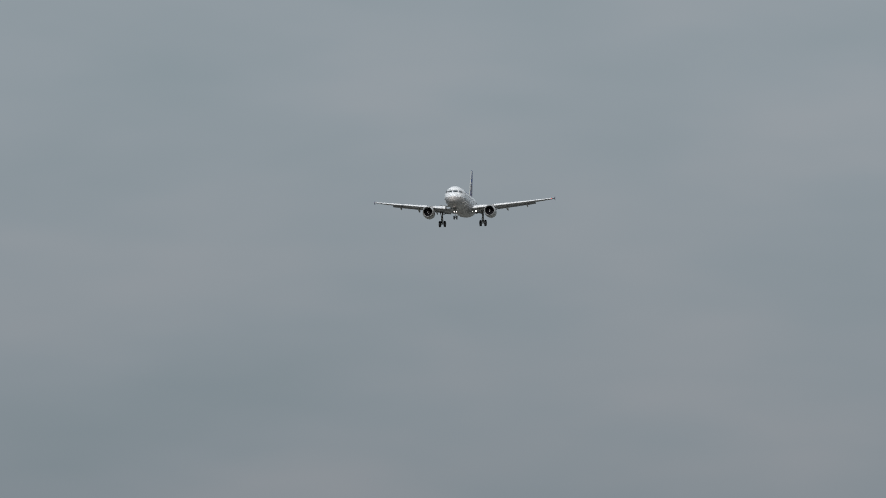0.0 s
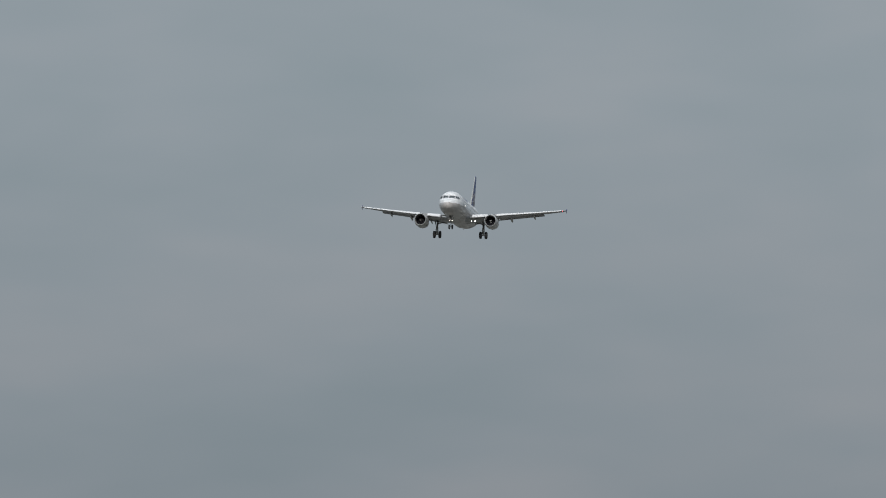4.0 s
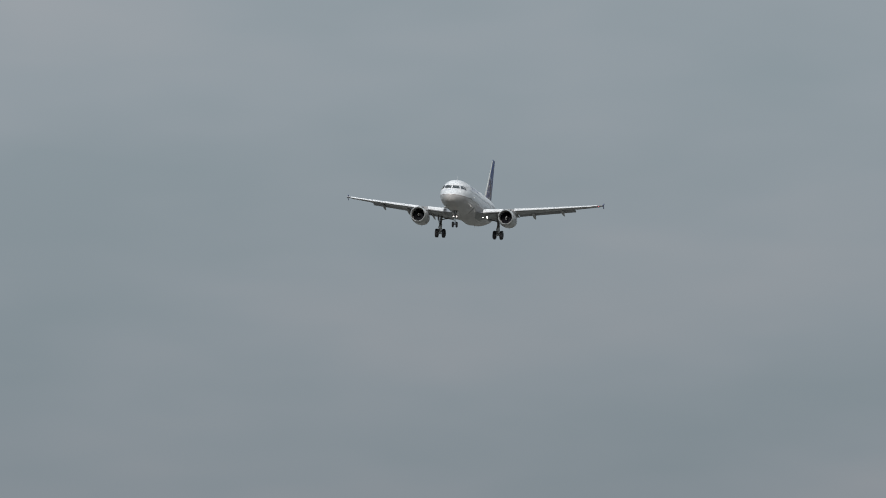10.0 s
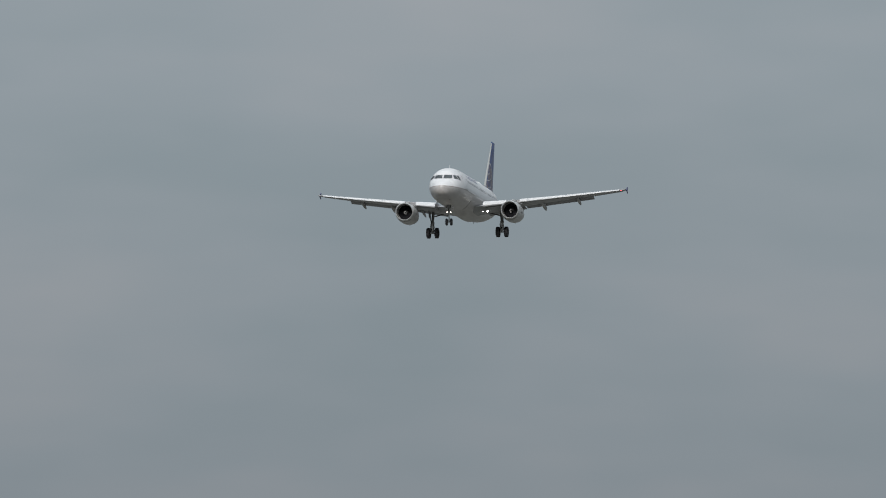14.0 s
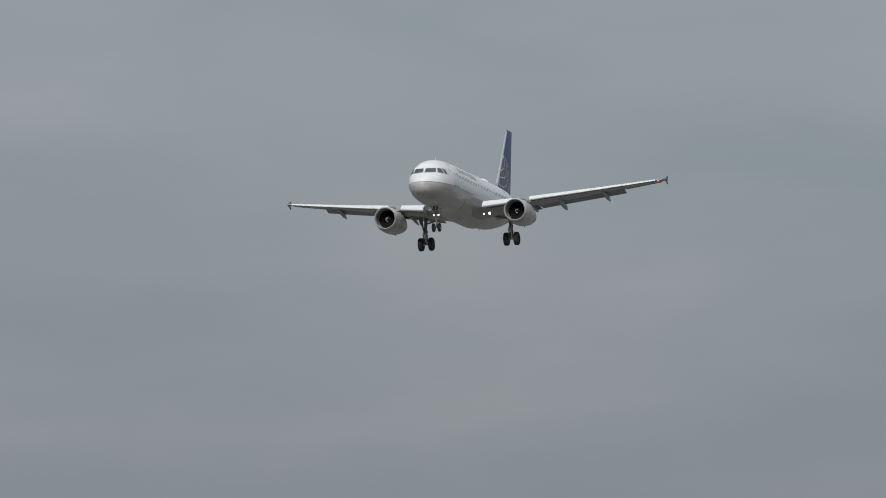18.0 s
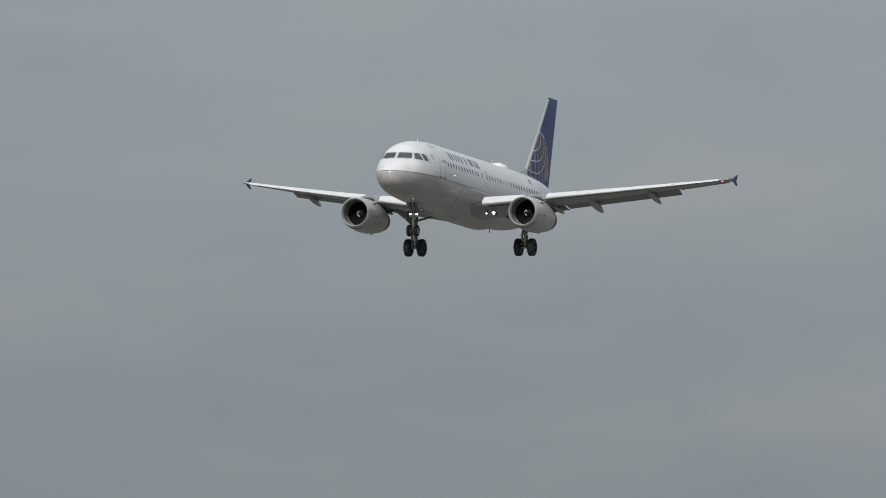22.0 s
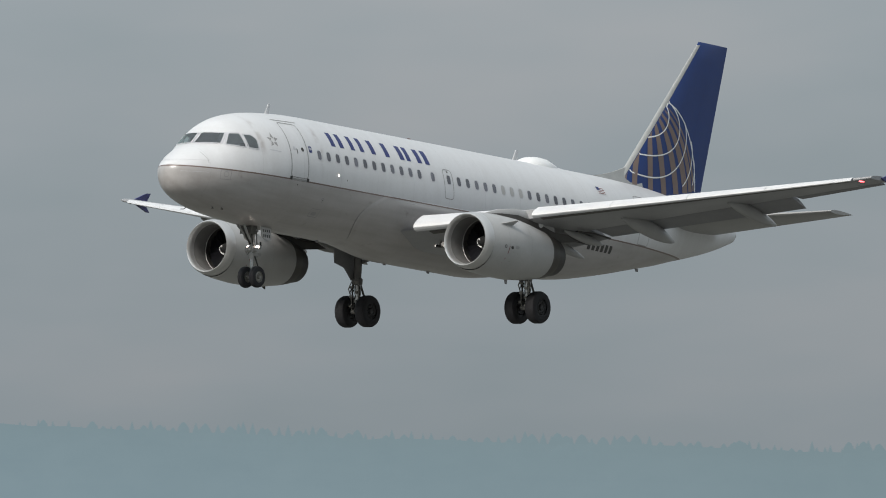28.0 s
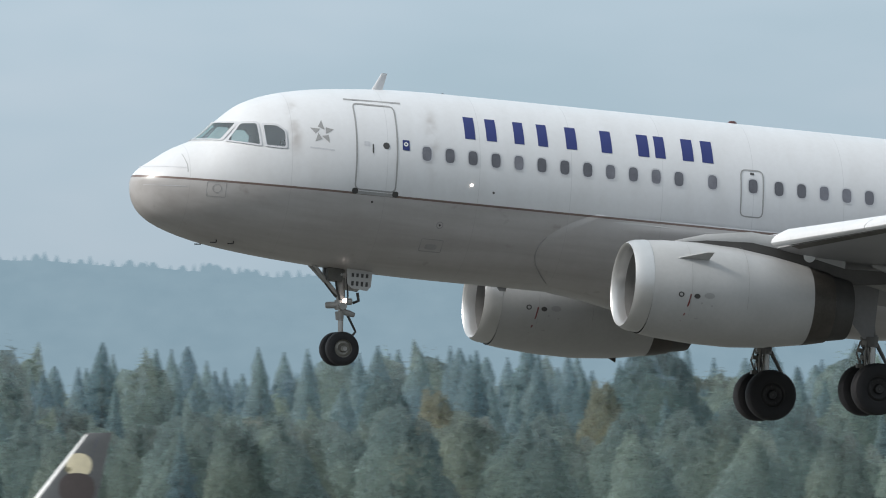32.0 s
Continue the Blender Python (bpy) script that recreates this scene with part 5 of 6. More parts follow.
def hill_material():
    """Wooded hills far off: dull blue-green, the pale haze of the distance painted in as glow."""
    m = bpy.data.materials.new("distant_hill_with_haze")
    m.use_nodes = True
    t = m.node_tree
    b = t.nodes["Principled BSDF"]
    out = t.nodes["Material Output"]
    co = t.nodes.new("ShaderNodeTexCoord")
    n1, n2 = t.nodes.new("ShaderNodeTexNoise"), t.nodes.new("ShaderNodeTexNoise")
    sep, com = t.nodes.new("ShaderNodeSeparateXYZ"), t.nodes.new("ShaderNodeCombineXYZ")
    t.links.new(co.outputs["Object"], sep.inputs[0])
    along = maths(t, "MULTIPLY", maths(t, "ARCTAN2", sep.outputs["X"], sep.outputs["Y"]), 4000.0)
    t.links.new(along, com.inputs[0])
    t.links.new(maths(t, "MULTIPLY", sep.outputs["Z"], 1.5), com.inputs[2])
    for n, s in ((n1, 0.010), (n2, 0.08)):
        n.inputs["Scale"].default_value, n.inputs["Detail"].default_value = s, 4
        t.links.new(com.outputs[0], n.inputs["Vector"])
    f = maths(t, "ADD", maths(t, "MULTIPLY", n1.outputs["Fac"], 0.6), maths(t, "MULTIPLY", n2.outputs["Fac"], 0.4))
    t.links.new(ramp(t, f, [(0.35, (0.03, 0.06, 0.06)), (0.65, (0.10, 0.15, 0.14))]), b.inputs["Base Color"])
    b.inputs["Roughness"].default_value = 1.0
    # haze as emission: it covers nearly all of the slope's own colour
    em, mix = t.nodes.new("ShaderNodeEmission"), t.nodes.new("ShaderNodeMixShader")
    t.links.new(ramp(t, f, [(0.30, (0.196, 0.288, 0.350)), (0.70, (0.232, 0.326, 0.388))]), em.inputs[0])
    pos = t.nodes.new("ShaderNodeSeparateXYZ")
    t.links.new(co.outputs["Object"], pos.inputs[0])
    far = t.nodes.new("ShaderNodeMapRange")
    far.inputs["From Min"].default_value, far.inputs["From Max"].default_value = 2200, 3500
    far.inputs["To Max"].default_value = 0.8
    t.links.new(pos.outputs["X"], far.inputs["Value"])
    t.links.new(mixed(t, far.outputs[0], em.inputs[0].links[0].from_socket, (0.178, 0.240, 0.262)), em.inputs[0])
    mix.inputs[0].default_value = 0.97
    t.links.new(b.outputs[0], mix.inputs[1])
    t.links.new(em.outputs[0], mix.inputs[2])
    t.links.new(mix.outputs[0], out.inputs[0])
    return m


# height angle of the skyline by azimuth, in degrees
SKYLINE = ((-57, 1.08), (-55, 1.12), (-53.2, 1.17), (-52, 1.205), (-50.9, 1.26), (-49.4, 1.20), (-48.2, 1.25), (-46.6, 1.28), (-45.2, 1.33), (-44.1, 1.367),
           (-43.35, 1.255), (-42.4, 1.30), (-41.3, 1.33), (-39.9, 1.30), (-38.3, 1.425), (-37.2, 1.44), (-34, 1.40), (-32.2, 1.41), (-30, 1.50), (-28.2, 1.62),
           (-27.45, 1.55), (-26.6, 1.56), (-24, 1.55), (-21.6, 1.60), (-20.5, 1.51), (-17, 1.40), (-15.6, 1.365), (-14.3, 1.445), (-12, 1.40))


def ridge(az):
    el = float(np.interp(az, [q[0] for q in SKYLINE], [q[1] for q in SKYLINE]))
    el += 0.012 * noise.noise((az * 1.3, 3.1, 0)) + 0.010 * noise.noise((az * 5.0, 7.7, 0)) + 0.012 * abs(noise.noise((az * 11.0, 1.7, 0)))
    return max(0.02, el * min(1, max(0, (az + 78) / 12)) * min(1, max(0, (2 - az) / 10)))


def ground_dir(az, d):
    return Vector((-math.sin(radians(az)) * d, math.cos(radians(az)) * d, 0))


HILL_PROFILE = [(3000, 0.0), (3250, 0.10), (3500, 0.26), (3700, 0.42), (3900, 0.60), (4050, 0.76), (4180, 0.90), (4300, 1.0), (4380, 0.97), (4500, 0.75), (4650, 0.4), (4850, 0.0)]


def hill_z(az, d):
    k = float(np.interp(d, [q[0] for q in HILL_PROFILE], [q[1] for q in HILL_PROFILE]))
    p = ground_dir(az, d)
    return (3 + 4300 * math.tan(radians(ridge(az)))) * k * (1 + (0.04 * noise.noise((p.x * 0.004, p.y * 0.004, 0)) if 0 < k < 0.95 else 0))


def make_hills():
    S, rows = Soup(), []
    n = 3000
    for d, k in HILL_PROFILE:
        row = []
        for i in range(n + 1):
            az = -78 + 80 * i / n
            p = ground_dir(az, d)
            row.append((p.x, p.y, hill_z(az, d) - 0.5 * (k == 0)))
        rows.append(row)
    S.loft(rows, caps=False, closed=False)
    # the crest's treetops wear the same glowing haze as the hills
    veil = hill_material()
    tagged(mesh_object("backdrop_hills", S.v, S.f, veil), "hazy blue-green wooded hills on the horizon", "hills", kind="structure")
    # treetops along the crest and over the slope just below it
    r, W = random.Random(41), Soup()
    for d, step in ((4300, 0.042), (4240, 0.048), (4180, 0.060), (4100, 0.080)):
        az = -60.0
        while az < -10:
            az += step * r.uniform(0.5, 1.5)
            p, fir = ground_dir(az, d), r.random() < 0.6
            h = r.uniform(6.0, 8.5) + 2.2 * noise.noise((az * 2.3, 5.5, 0)) + (r.uniform(0.5, 1.5) if r.random() < 0.08 else 0)
            w = h * (r.uniform(0.20, 0.28) if fir else r.uniform(0.32, 0.45))
            z = hill_z(az, d) - 5.0
            prof = ((0.0, 1.0), (0.36, 0.9), (0.65, 0.55), (0.9, 0.16), (1.0, 0.02)) if fir else ((0.0, 0.9), (0.45, 1.0), (0.75, 0.7), (0.92, 0.35), (1.0, 0.05))
            a0 = r.uniform(0, 1)
            W.loft([[(p.x + math.cos(a0 + 1.0472 * j) * w * q * r.uniform(0.8, 1.1), p.y + math.sin(a0 + 1.0472 * j) * w * q * r.uniform(0.8, 1.1), z + h * u) for j in range(6)] for u, q in prof], caps=False)
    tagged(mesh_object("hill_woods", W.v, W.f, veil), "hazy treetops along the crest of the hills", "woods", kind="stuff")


make_hills()

# ---- trees ----
rng = random.Random(11)


def sprays(g, P, N, q, loose=0.22):
    """Small leaf sprays at the points P: one ragged triangle each, lying along the crown's outside N like a shingle; a few stand off it."""
    n = len(P)
    N = N / np.linalg.norm(N, axis=1)[:, None]
    a = np.cross(N, g.normal(0, 1, (n, 3)))
    a /= np.linalg.norm(a, axis=1)[:, None]
    b = np.cross(N, a)
    tilt = np.where(g.random(n) < loose, g.uniform(-0.6, 0.6, n), g.uniform(-0.15, 0.15, n))[:, None]
    b = b * np.sqrt(1 - tilt ** 2) + N * tilt
    ang = 2.0944 * np.arange(3)[None, :] + g.uniform(-0.5, 0.5, (n, 3))
    L = q[:, None] * g.uniform(0.7, 1.4, (n, 3))
    V = P[:, None, :] + (np.cos(ang) * L)[:, :, None] * a[:, None, :] + (np.sin(ang) * L)[:, :, None] * b[:, None, :]
    return V.reshape(-1, 3), np.arange(3 * n).reshape(-1, 3), np.repeat(N, 3, 0)


def shell(P, N, rows, seg):
    """The closed leafy heart of a crown, from rows of points."""
    i, j = np.meshgrid(np.arange(rows - 1), np.arange(seg), indexing="ij")
    p, q = (i * seg + j).ravel(), (i * seg + (j + 1) % seg).ravel()
    return P, np.concatenate([np.stack([p, q, q + seg], 1), np.stack([p, q + seg, p + seg], 1)]), N


def merge(parts):
    V, F, N, k = [], [], [], 0
    for v, f, n in parts:
        V.append(v)
        F.append(f + k)
        N.append(n)
        k += len(v)
    N = np.concatenate(N)
    return np.concatenate(V), np.concatenate(F), N / np.linalg.norm(N, axis=1)[:, None]


def fir_mesh(seed, h, n_wh=60, dense=1.0):
    """A spire of drooping boughs: dense tiers with a fringe of small sprays."""
    g = np.random.default_rng(seed)
    base, wid, power = 0.02 * h, h * g.uniform(0.17, 0.28), g.uniform(0.64, 0.98)
    P, Q, N, heart, hn, rows, seg = [], [], [], [], [], 0, 15
    for w in range(n_wh):
        u = w / (n_wh - 1)
        tier = 1.0 + 0.10 * math.sin(w * 1.1 + seed) + g.uniform(-0.22, 0.22)
        rad = wid * (1 - u) ** power * tier + 0.04
        z0 = base + (h - base) * u

        def lean(a):
            return 1 + 0.20 * np.sin(a * 2 + seed + w * 0.4) + 0.16 * np.sin(a * 5 + w * 0.9)
        if w % 2 == 0 or w == n_wh - 1:
            a = 6.2832 * np.arange(seg) / seg + 0.3 * (w % 4)
            L = rad * lean(a) * g.uniform(0.80, 1.0, seg)
            heart.append(np.stack([np.cos(a) * L, np.sin(a) * L, z0 - 0.3 * L + g.uniform(-0.15, 0.15, seg)], 1))
            hn.append(np.stack([np.cos(a), np.sin(a), np.full(seg, 0.7)], 1))
            rows += 1
        n = max(6, int((10 + 104 * (1 - u)) * dense))
        a = g.uniform(0, 6.2832, n)
        L = rad * g.uniform(0.80, 1.10, n) * lean(a)
        z = z0 - 0.34 * L + g.uniform(-0.3, 0.3, n) * (1 - u)
        P.append(np.stack([np.cos(a) * L, np.sin(a) * L, z], 1))
        N.append(np.stack([np.cos(a), np.sin(a), np.full(n, 0.7)], 1))
        Q.append(g.uniform(0.10, 0.22, n) * (0.6 + 0.4 * (1 - u)) / dense ** 0.3)
    return merge([sprays(g, np.concatenate(P), np.concatenate(N), np.concatenate(Q)), shell(np.concatenate(heart), np.concatenate(hn), rows, seg)])


def broad_mesh(seed, h, dense=1.0):
    """A leafy egg-shaped crown of upswept boughs, with an uneven outline."""
    g = np.random.default_rng(seed)
    n = int(3000 * dense)
    o = Vector((seed * 1.7, seed * 0.9, 0))
    rx, rz, slim = h * g.uniform(0.22, 0.30), h * 0.47, g.uniform(0.18, 0.36)

    def crown(d, k):
        f = np.array([1 + 0.30 * noise.noise(Vector(q) * 1.7 + o) + 0.26 * noise.noise(Vector((q[0] * 4.2, q[1] * 4.2, q[2] * 1.9)) + o) + 0.20 * noise.noise(Vector((q[0] * 9, q[1] * 9, q[2] * 6)) + o) for q in d]) * k
        wide = f * (1 - slim * np.maximum(d[:, 2], -0.2))
        return np.stack([d[:, 0] * wide * rx, d[:, 1] * wide * rx, np.maximum(d[:, 2] * f * rz + 0.5 * h, 0)], 1)
    d = g.normal(0, 1, (n, 3))
    d /= np.linalg.norm(d, axis=1)[:, None]
    d = d[d[:, 2] > -0.75]
    P = crown(d, g.uniform(0.96, 1.05, len(d)))
    rows, seg = (26, 34) if dense > 0.9 else (14, 20)
    T, A = np.meshgrid(np.linspace(3.12, 0.02, rows), 6.2832 * np.arange(seg) / seg, indexing="ij")
    e = np.stack([np.sin(T) * np.cos(A), np.sin(T) * np.sin(A), np.cos(T)], 2).reshape(-1, 3)
    H = crown(e, g.uniform(0.97, 1.0, len(e)))
    return merge([sprays(g, P, d + (0, 0, 0.5), h * 0.012 / dense ** 0.3 * g.uniform(0.6, 1.5, len(d)), 0.3), shell(H, e + (0, 0, 0.5), rows, seg)])


def trunk_mesh(h, fir, seed):
    r = random.Random(seed)
    S = Soup()
    top = h * (0.93 if fir else 0.6)
    S.tube([(0, 0, -0.3), (0.05, 0, h * 0.05), (0.1 * r.uniform(-1, 1), 0.1 * r.uniform(-1, 1), top * 0.5), (0, 0, top)], [h * 0.022, h * 0.016, h * 0.011, 0.03], 7)
    if not fir:
        for k in range(6):
            a, z = r.uniform(0, 6.28), h * r.uniform(0.22, 0.45)
            S.tube([(0, 0, z), (math.cos(a) * h * 0.1, math.sin(a) * h * 0.1, z + h * 0.1), (math.cos(a) * h * 0.2, math.sin(a) * h * 0.2, z + h * 0.22)], [h * 0.008, h * 0.006, 0.02], 5)
    return S


def plain_mesh(name, V, F, mat):
    me = bpy.data.meshes.new(name)
    me.from_pydata(V, [], F)
    me.polygons.foreach_set("use_smooth", [True] * len(me.polygons))
    me.materials.append(mat)
    return me


def crown_mesh(name, V, F, N, mat):
    """Leaves lie round the crown like shingles: they are lit as its outside is."""
    me = bpy.data.meshes.new(name)
    me.vertices.add(len(V))
    me.vertices.foreach_set("co", np.ascontiguousarray(V, np.float32).ravel())
    me.loops.add(3 * len(F))
    me.loops.foreach_set("vertex_index", np.ascontiguousarray(F, np.int32).ravel())
    me.polygons.add(len(F))
    me.polygons.foreach_set("loop_start", np.arange(0, 3 * len(F), 3, dtype=np.int32))
    me.polygons.foreach_set("use_smooth", np.ones(len(F), bool))
    me.update(calc_edges=True)
    me.materials.append(mat)
    me.normals_split_custom_set_from_vertices(N.tolist())
    return me


FIRS, BROADS = [], []
for k in range(6):
    h = 25.0
    T_ = trunk_mesh(h, True, k)
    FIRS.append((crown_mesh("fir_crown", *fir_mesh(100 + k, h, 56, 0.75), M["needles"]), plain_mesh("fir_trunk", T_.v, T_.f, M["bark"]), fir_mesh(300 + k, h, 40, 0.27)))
for k, mt in enumerate(("leaf_green", "leaf_green", "leaf_olive", "leaf_olive", "leaf_gold", "leaf_red")):
    h = 15.0
    T_ = trunk_mesh(h, False, 50 + k)
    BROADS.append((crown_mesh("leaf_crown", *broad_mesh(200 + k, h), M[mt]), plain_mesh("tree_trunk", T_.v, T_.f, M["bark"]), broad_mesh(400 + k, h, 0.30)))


def plant(kind, k, az, d, h, label):
    crown, trunk, far = (FIRS if kind == "fir" else BROADS)[k]
    ref = 25.0 if kind == "fir" else 15.0
    p = ground_dir(az, d)
    ob = tagged(new("fir_tree" if kind == "fir" else "broadleaf_tree", None), label, "tree", "trees beyond the airfield")
    ob.matrix_basis = Matrix.LocRotScale((p.x, p.y, 0), Euler((0, 0, rng.uniform(0, 6.28))), (h / ref * rng.uniform(0.85, 1.15), h / ref * rng.uniform(0.85, 1.15), h / ref))
    for nm, me in (("trunk", trunk), ("crown", crown)):
        o = new(nm, me)
        o.parent = ob


def top_el(az):
    """Rough angle of the treetops above the eye, in degrees."""
    return float(np.interp(az, (-38, -36, -32, -29, -26.6, -24.7, -22.5, -20.8, -20.2, -19.2, -18.7, -17, -12), (0.63, 0.67, 0.69, 0.73, 0.765, 0.82, 0.89, 0.96, 1.11, 1.12, 1.07, 1.05, 1.06)))


# low buildings in the woods: azimuth, distance, height angle, width, wall, roof
SHEDS = ((-20.58, 1090, 0.640, 4.0, "wall_tan", "roof_pale"), (-21.06, 1040, 0.590, 2.3, "wall_white", "roof_pale"), (-19.69, 1010, 0.545, 1.5, "wall_white", "roof_pale"),
         (-14.53, 1300, 0.684, 0.7, "wall_white", "wall_tan"),
         (-15.49, 1300, 0.660, 1.5, "wall_tan", "wall_tan"), (-17.70, 1500, 0.852, 2.0, "wall_white", "roof_pale"))
TOWER = (-27.84, 1500, 0.655)


def clear_el(az, d, el):
    """Keeps trees low where they would stand before a building."""
    for a, dd, e, w in [(q[0], q[1], q[2], q[3]) for q in SHEDS] + [(TOWER[0], TOWER[1], TOWER[2] - 0.09, 6.5)]:
        if d < dd and abs(az - a) * dd * 0.01745 < w / 2 + 3.0:
            el = min(el, e - 0.02)
    return el


def make_trees():
    # nearer trees: things of their own
    for i in range(285):
        az = -37.5 + 25.5 * (i + rng.random()) / 285
        layer = i % 3
        near = az > -23.5
        if layer == 0:
            d = rng.uniform(860, 990) if near else rng.uniform(1150, 1300)
            el = rng.uniform(0.58, 0.72) if az > -19.5 else rng.uniform(0.48, 0.62)
            kind = "broad" if rng.random() < 0.8 else "fir"
        elif layer == 1:
            d = rng.uniform(1050, 1250) if near else rng.uniform(1350, 1550)
            el = top_el(az) * rng.uniform(0.62, 0.86)
            kind = "broad" if rng.random() < 0.4 else "fir"
        else:
            d = rng.uniform(1250, 1450) if near else rng.uniform(1550, 1800)
            el = top_el(az) * rng.uniform(0.76, 1.0)
            kind = "fir" if rng.random() < (0.85 if az > -25 else 0.5) else "broad"
        el = clear_el(az, d, el)
        h = 3 + d * math.tan(radians(el))
        if kind == "fir":
            plant("fir", rng.randrange(6), az, d, h, "dark green fir tree in a belt of woods")
        else:
            k = rng.choice((0, 0, 1, 1, 2, 2, 3, 3, 0, 1, 2, 3, 0, 1, 2, 3, 0, 1, 4, 4, 5, 4)) if layer == 1 else rng.choice((0, 1, 2, 3))
            plant("broad", k, az, d, h, ("green broadleaf tree in a belt of woods", "green broadleaf tree in a belt of woods", "olive green broadleaf tree in a belt of woods", "olive green broadleaf tree in a belt of woods", "yellow autumn tree among green firs", "reddish autumn tree among green firs")[k])
    for az, el, k in ((-28.58, 0.672, 0), (-28.35, 0.60, 1), (-29.58, 0.705, 1), (-29.40, 0.64, 0), (-29.80, 0.66, 1), (-30.80, 0.62, 2), (-31.05, 0.60, 0)):
        plant("broad", k, az, 1180, 3 + 1180 * math.tan(radians(el)), "large round green tree before the woods")
    # autumn trees and pale olive ones that stand out in the belt
    for az, el, k, d in ((-19.72, 0.70, 5, 1000), (-19.68, 0.675, 4, 985), (-19.54, 0.70, 4, 1010), (-19.93, 0.70, 4, 1020), (-20.20, 0.665, 3, 1000), (-21.48, 0.615, 4, 980), (-21.95, 0.715, 4, 1040), (-20.35, 0.50, 2, 870), (-20.62, 0.49, 3, 865), (-21.95, 0.50, 2, 870), (-22.1, 0.49, 3, 868)):
        plant("broad", k, az, d, 3 + d * math.tan(radians(el)), ("", "", "olive green broadleaf tree before the woods", "olive green broadleaf tree before the woods", "yellow autumn tree among green firs", "reddish autumn tree among green firs")[k])
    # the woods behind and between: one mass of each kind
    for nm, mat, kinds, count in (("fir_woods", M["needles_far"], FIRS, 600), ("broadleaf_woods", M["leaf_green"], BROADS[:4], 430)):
        VV, FF, NN, off = [], [], [], 0
        fir = kinds is FIRS
        for i in range(count):
            az = -39 + 28.5 * (i + rng.random()) / count
            near = az > -23.5
            d = (rng.uniform(1300, 1900) if near else rng.uniform(1600, 2200)) if fir else (rng.uniform(900, 1700) if near else rng.uniform(1250, 2000))
            if fir:
                el = top_el(az) * (1.0 if az > -25 else 0.93) * (rng.uniform(0.86 if -20.4 < az < -18.8 else 0.74, 0.99) + (0.08 if az > -26 and rng.random() < 0.06 else 0))
            else:
                el = top_el(az) * rng.uniform(0.62, 0.93 if az > -25 else 1.0) if d > 1250 else top_el(az) * rng.uniform(0.45, 0.66)
            el = clear_el(az, d, el)
            h = 3 + d * math.tan(radians(el))
            crown, trunk, (V, F, N) = rng.choice(kinds)
            k = h / (25.0 if fir else 15.0)
            p, a = ground_dir(az, d), rng.uniform(0, 6.28)
            A = V * (k * rng.uniform(0.9, 1.25), k * rng.uniform(0.9, 1.25), k)
            c, s = math.cos(a), math.sin(a)
            R = np.array([[c, s, 0], [-s, c, 0], [0, 0, 1]])
            VV.append(A @ R + np.array([p.x, p.y, 0]))
            NN.append(N @ R)
            FF.append(F + off)
            off += len(V)
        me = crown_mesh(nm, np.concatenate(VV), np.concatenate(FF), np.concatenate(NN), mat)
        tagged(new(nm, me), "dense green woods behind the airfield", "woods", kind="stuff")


make_trees()


# ---- buildings and poles among the trees ----
def shed(name, az, d, w, dep, h, wall, roof, label, category="building", z0=0.0, turn=0.0, pitch=0.25):
    root = tagged(new(name), label, category)
    p = ground_dir(az, d)
    root.matrix_basis = pose(p.x, p.y, z0, 0, 0, az + turn)
    Soup().box((0, 0, h / 2), (w, dep, h)).make("wall", M[wall], root, smooth=False)
    S = Soup()
    e = 0.3
    S.loft([[(-w / 2 - e, y, h + z) for y, z in ((-dep / 2 - e, 0), (0, dep * pitch), (dep / 2 + e, 0), (dep / 2 + e, 0.2), (0, dep * pitch + 0.25), (-dep / 2 - e, 0.2))],
            [(w / 2 + e, y, h + z) for y, z in ((-dep / 2 - e, 0), (0, dep * pitch), (dep / 2 + e, 0), (dep / 2 + e, 0.2), (0, dep * pitch + 0.25), (-dep / 2 - e, 0.2))]])
    S.make("roof", M[roof], root, smooth=False)
    n = max(1, int(w / 3))
    for k in range(n):
        x = -w / 2 + w * (k + 0.5) / n
        win = Soup().box((x, -dep / 2 - 0.02, h * 0.55), (1.1, 0.08, min(1.3, h * 0.4))).make("window", M["window"], root, smooth=False)
        Soup().box((x, -dep / 2 - 0.06, h * 0.55 - min(1.3, h * 0.4) / 2 - 0.06), (1.3, 0.16, 0.1)).make("window_sill", M["wall_white"], win, smooth=False)
    return root


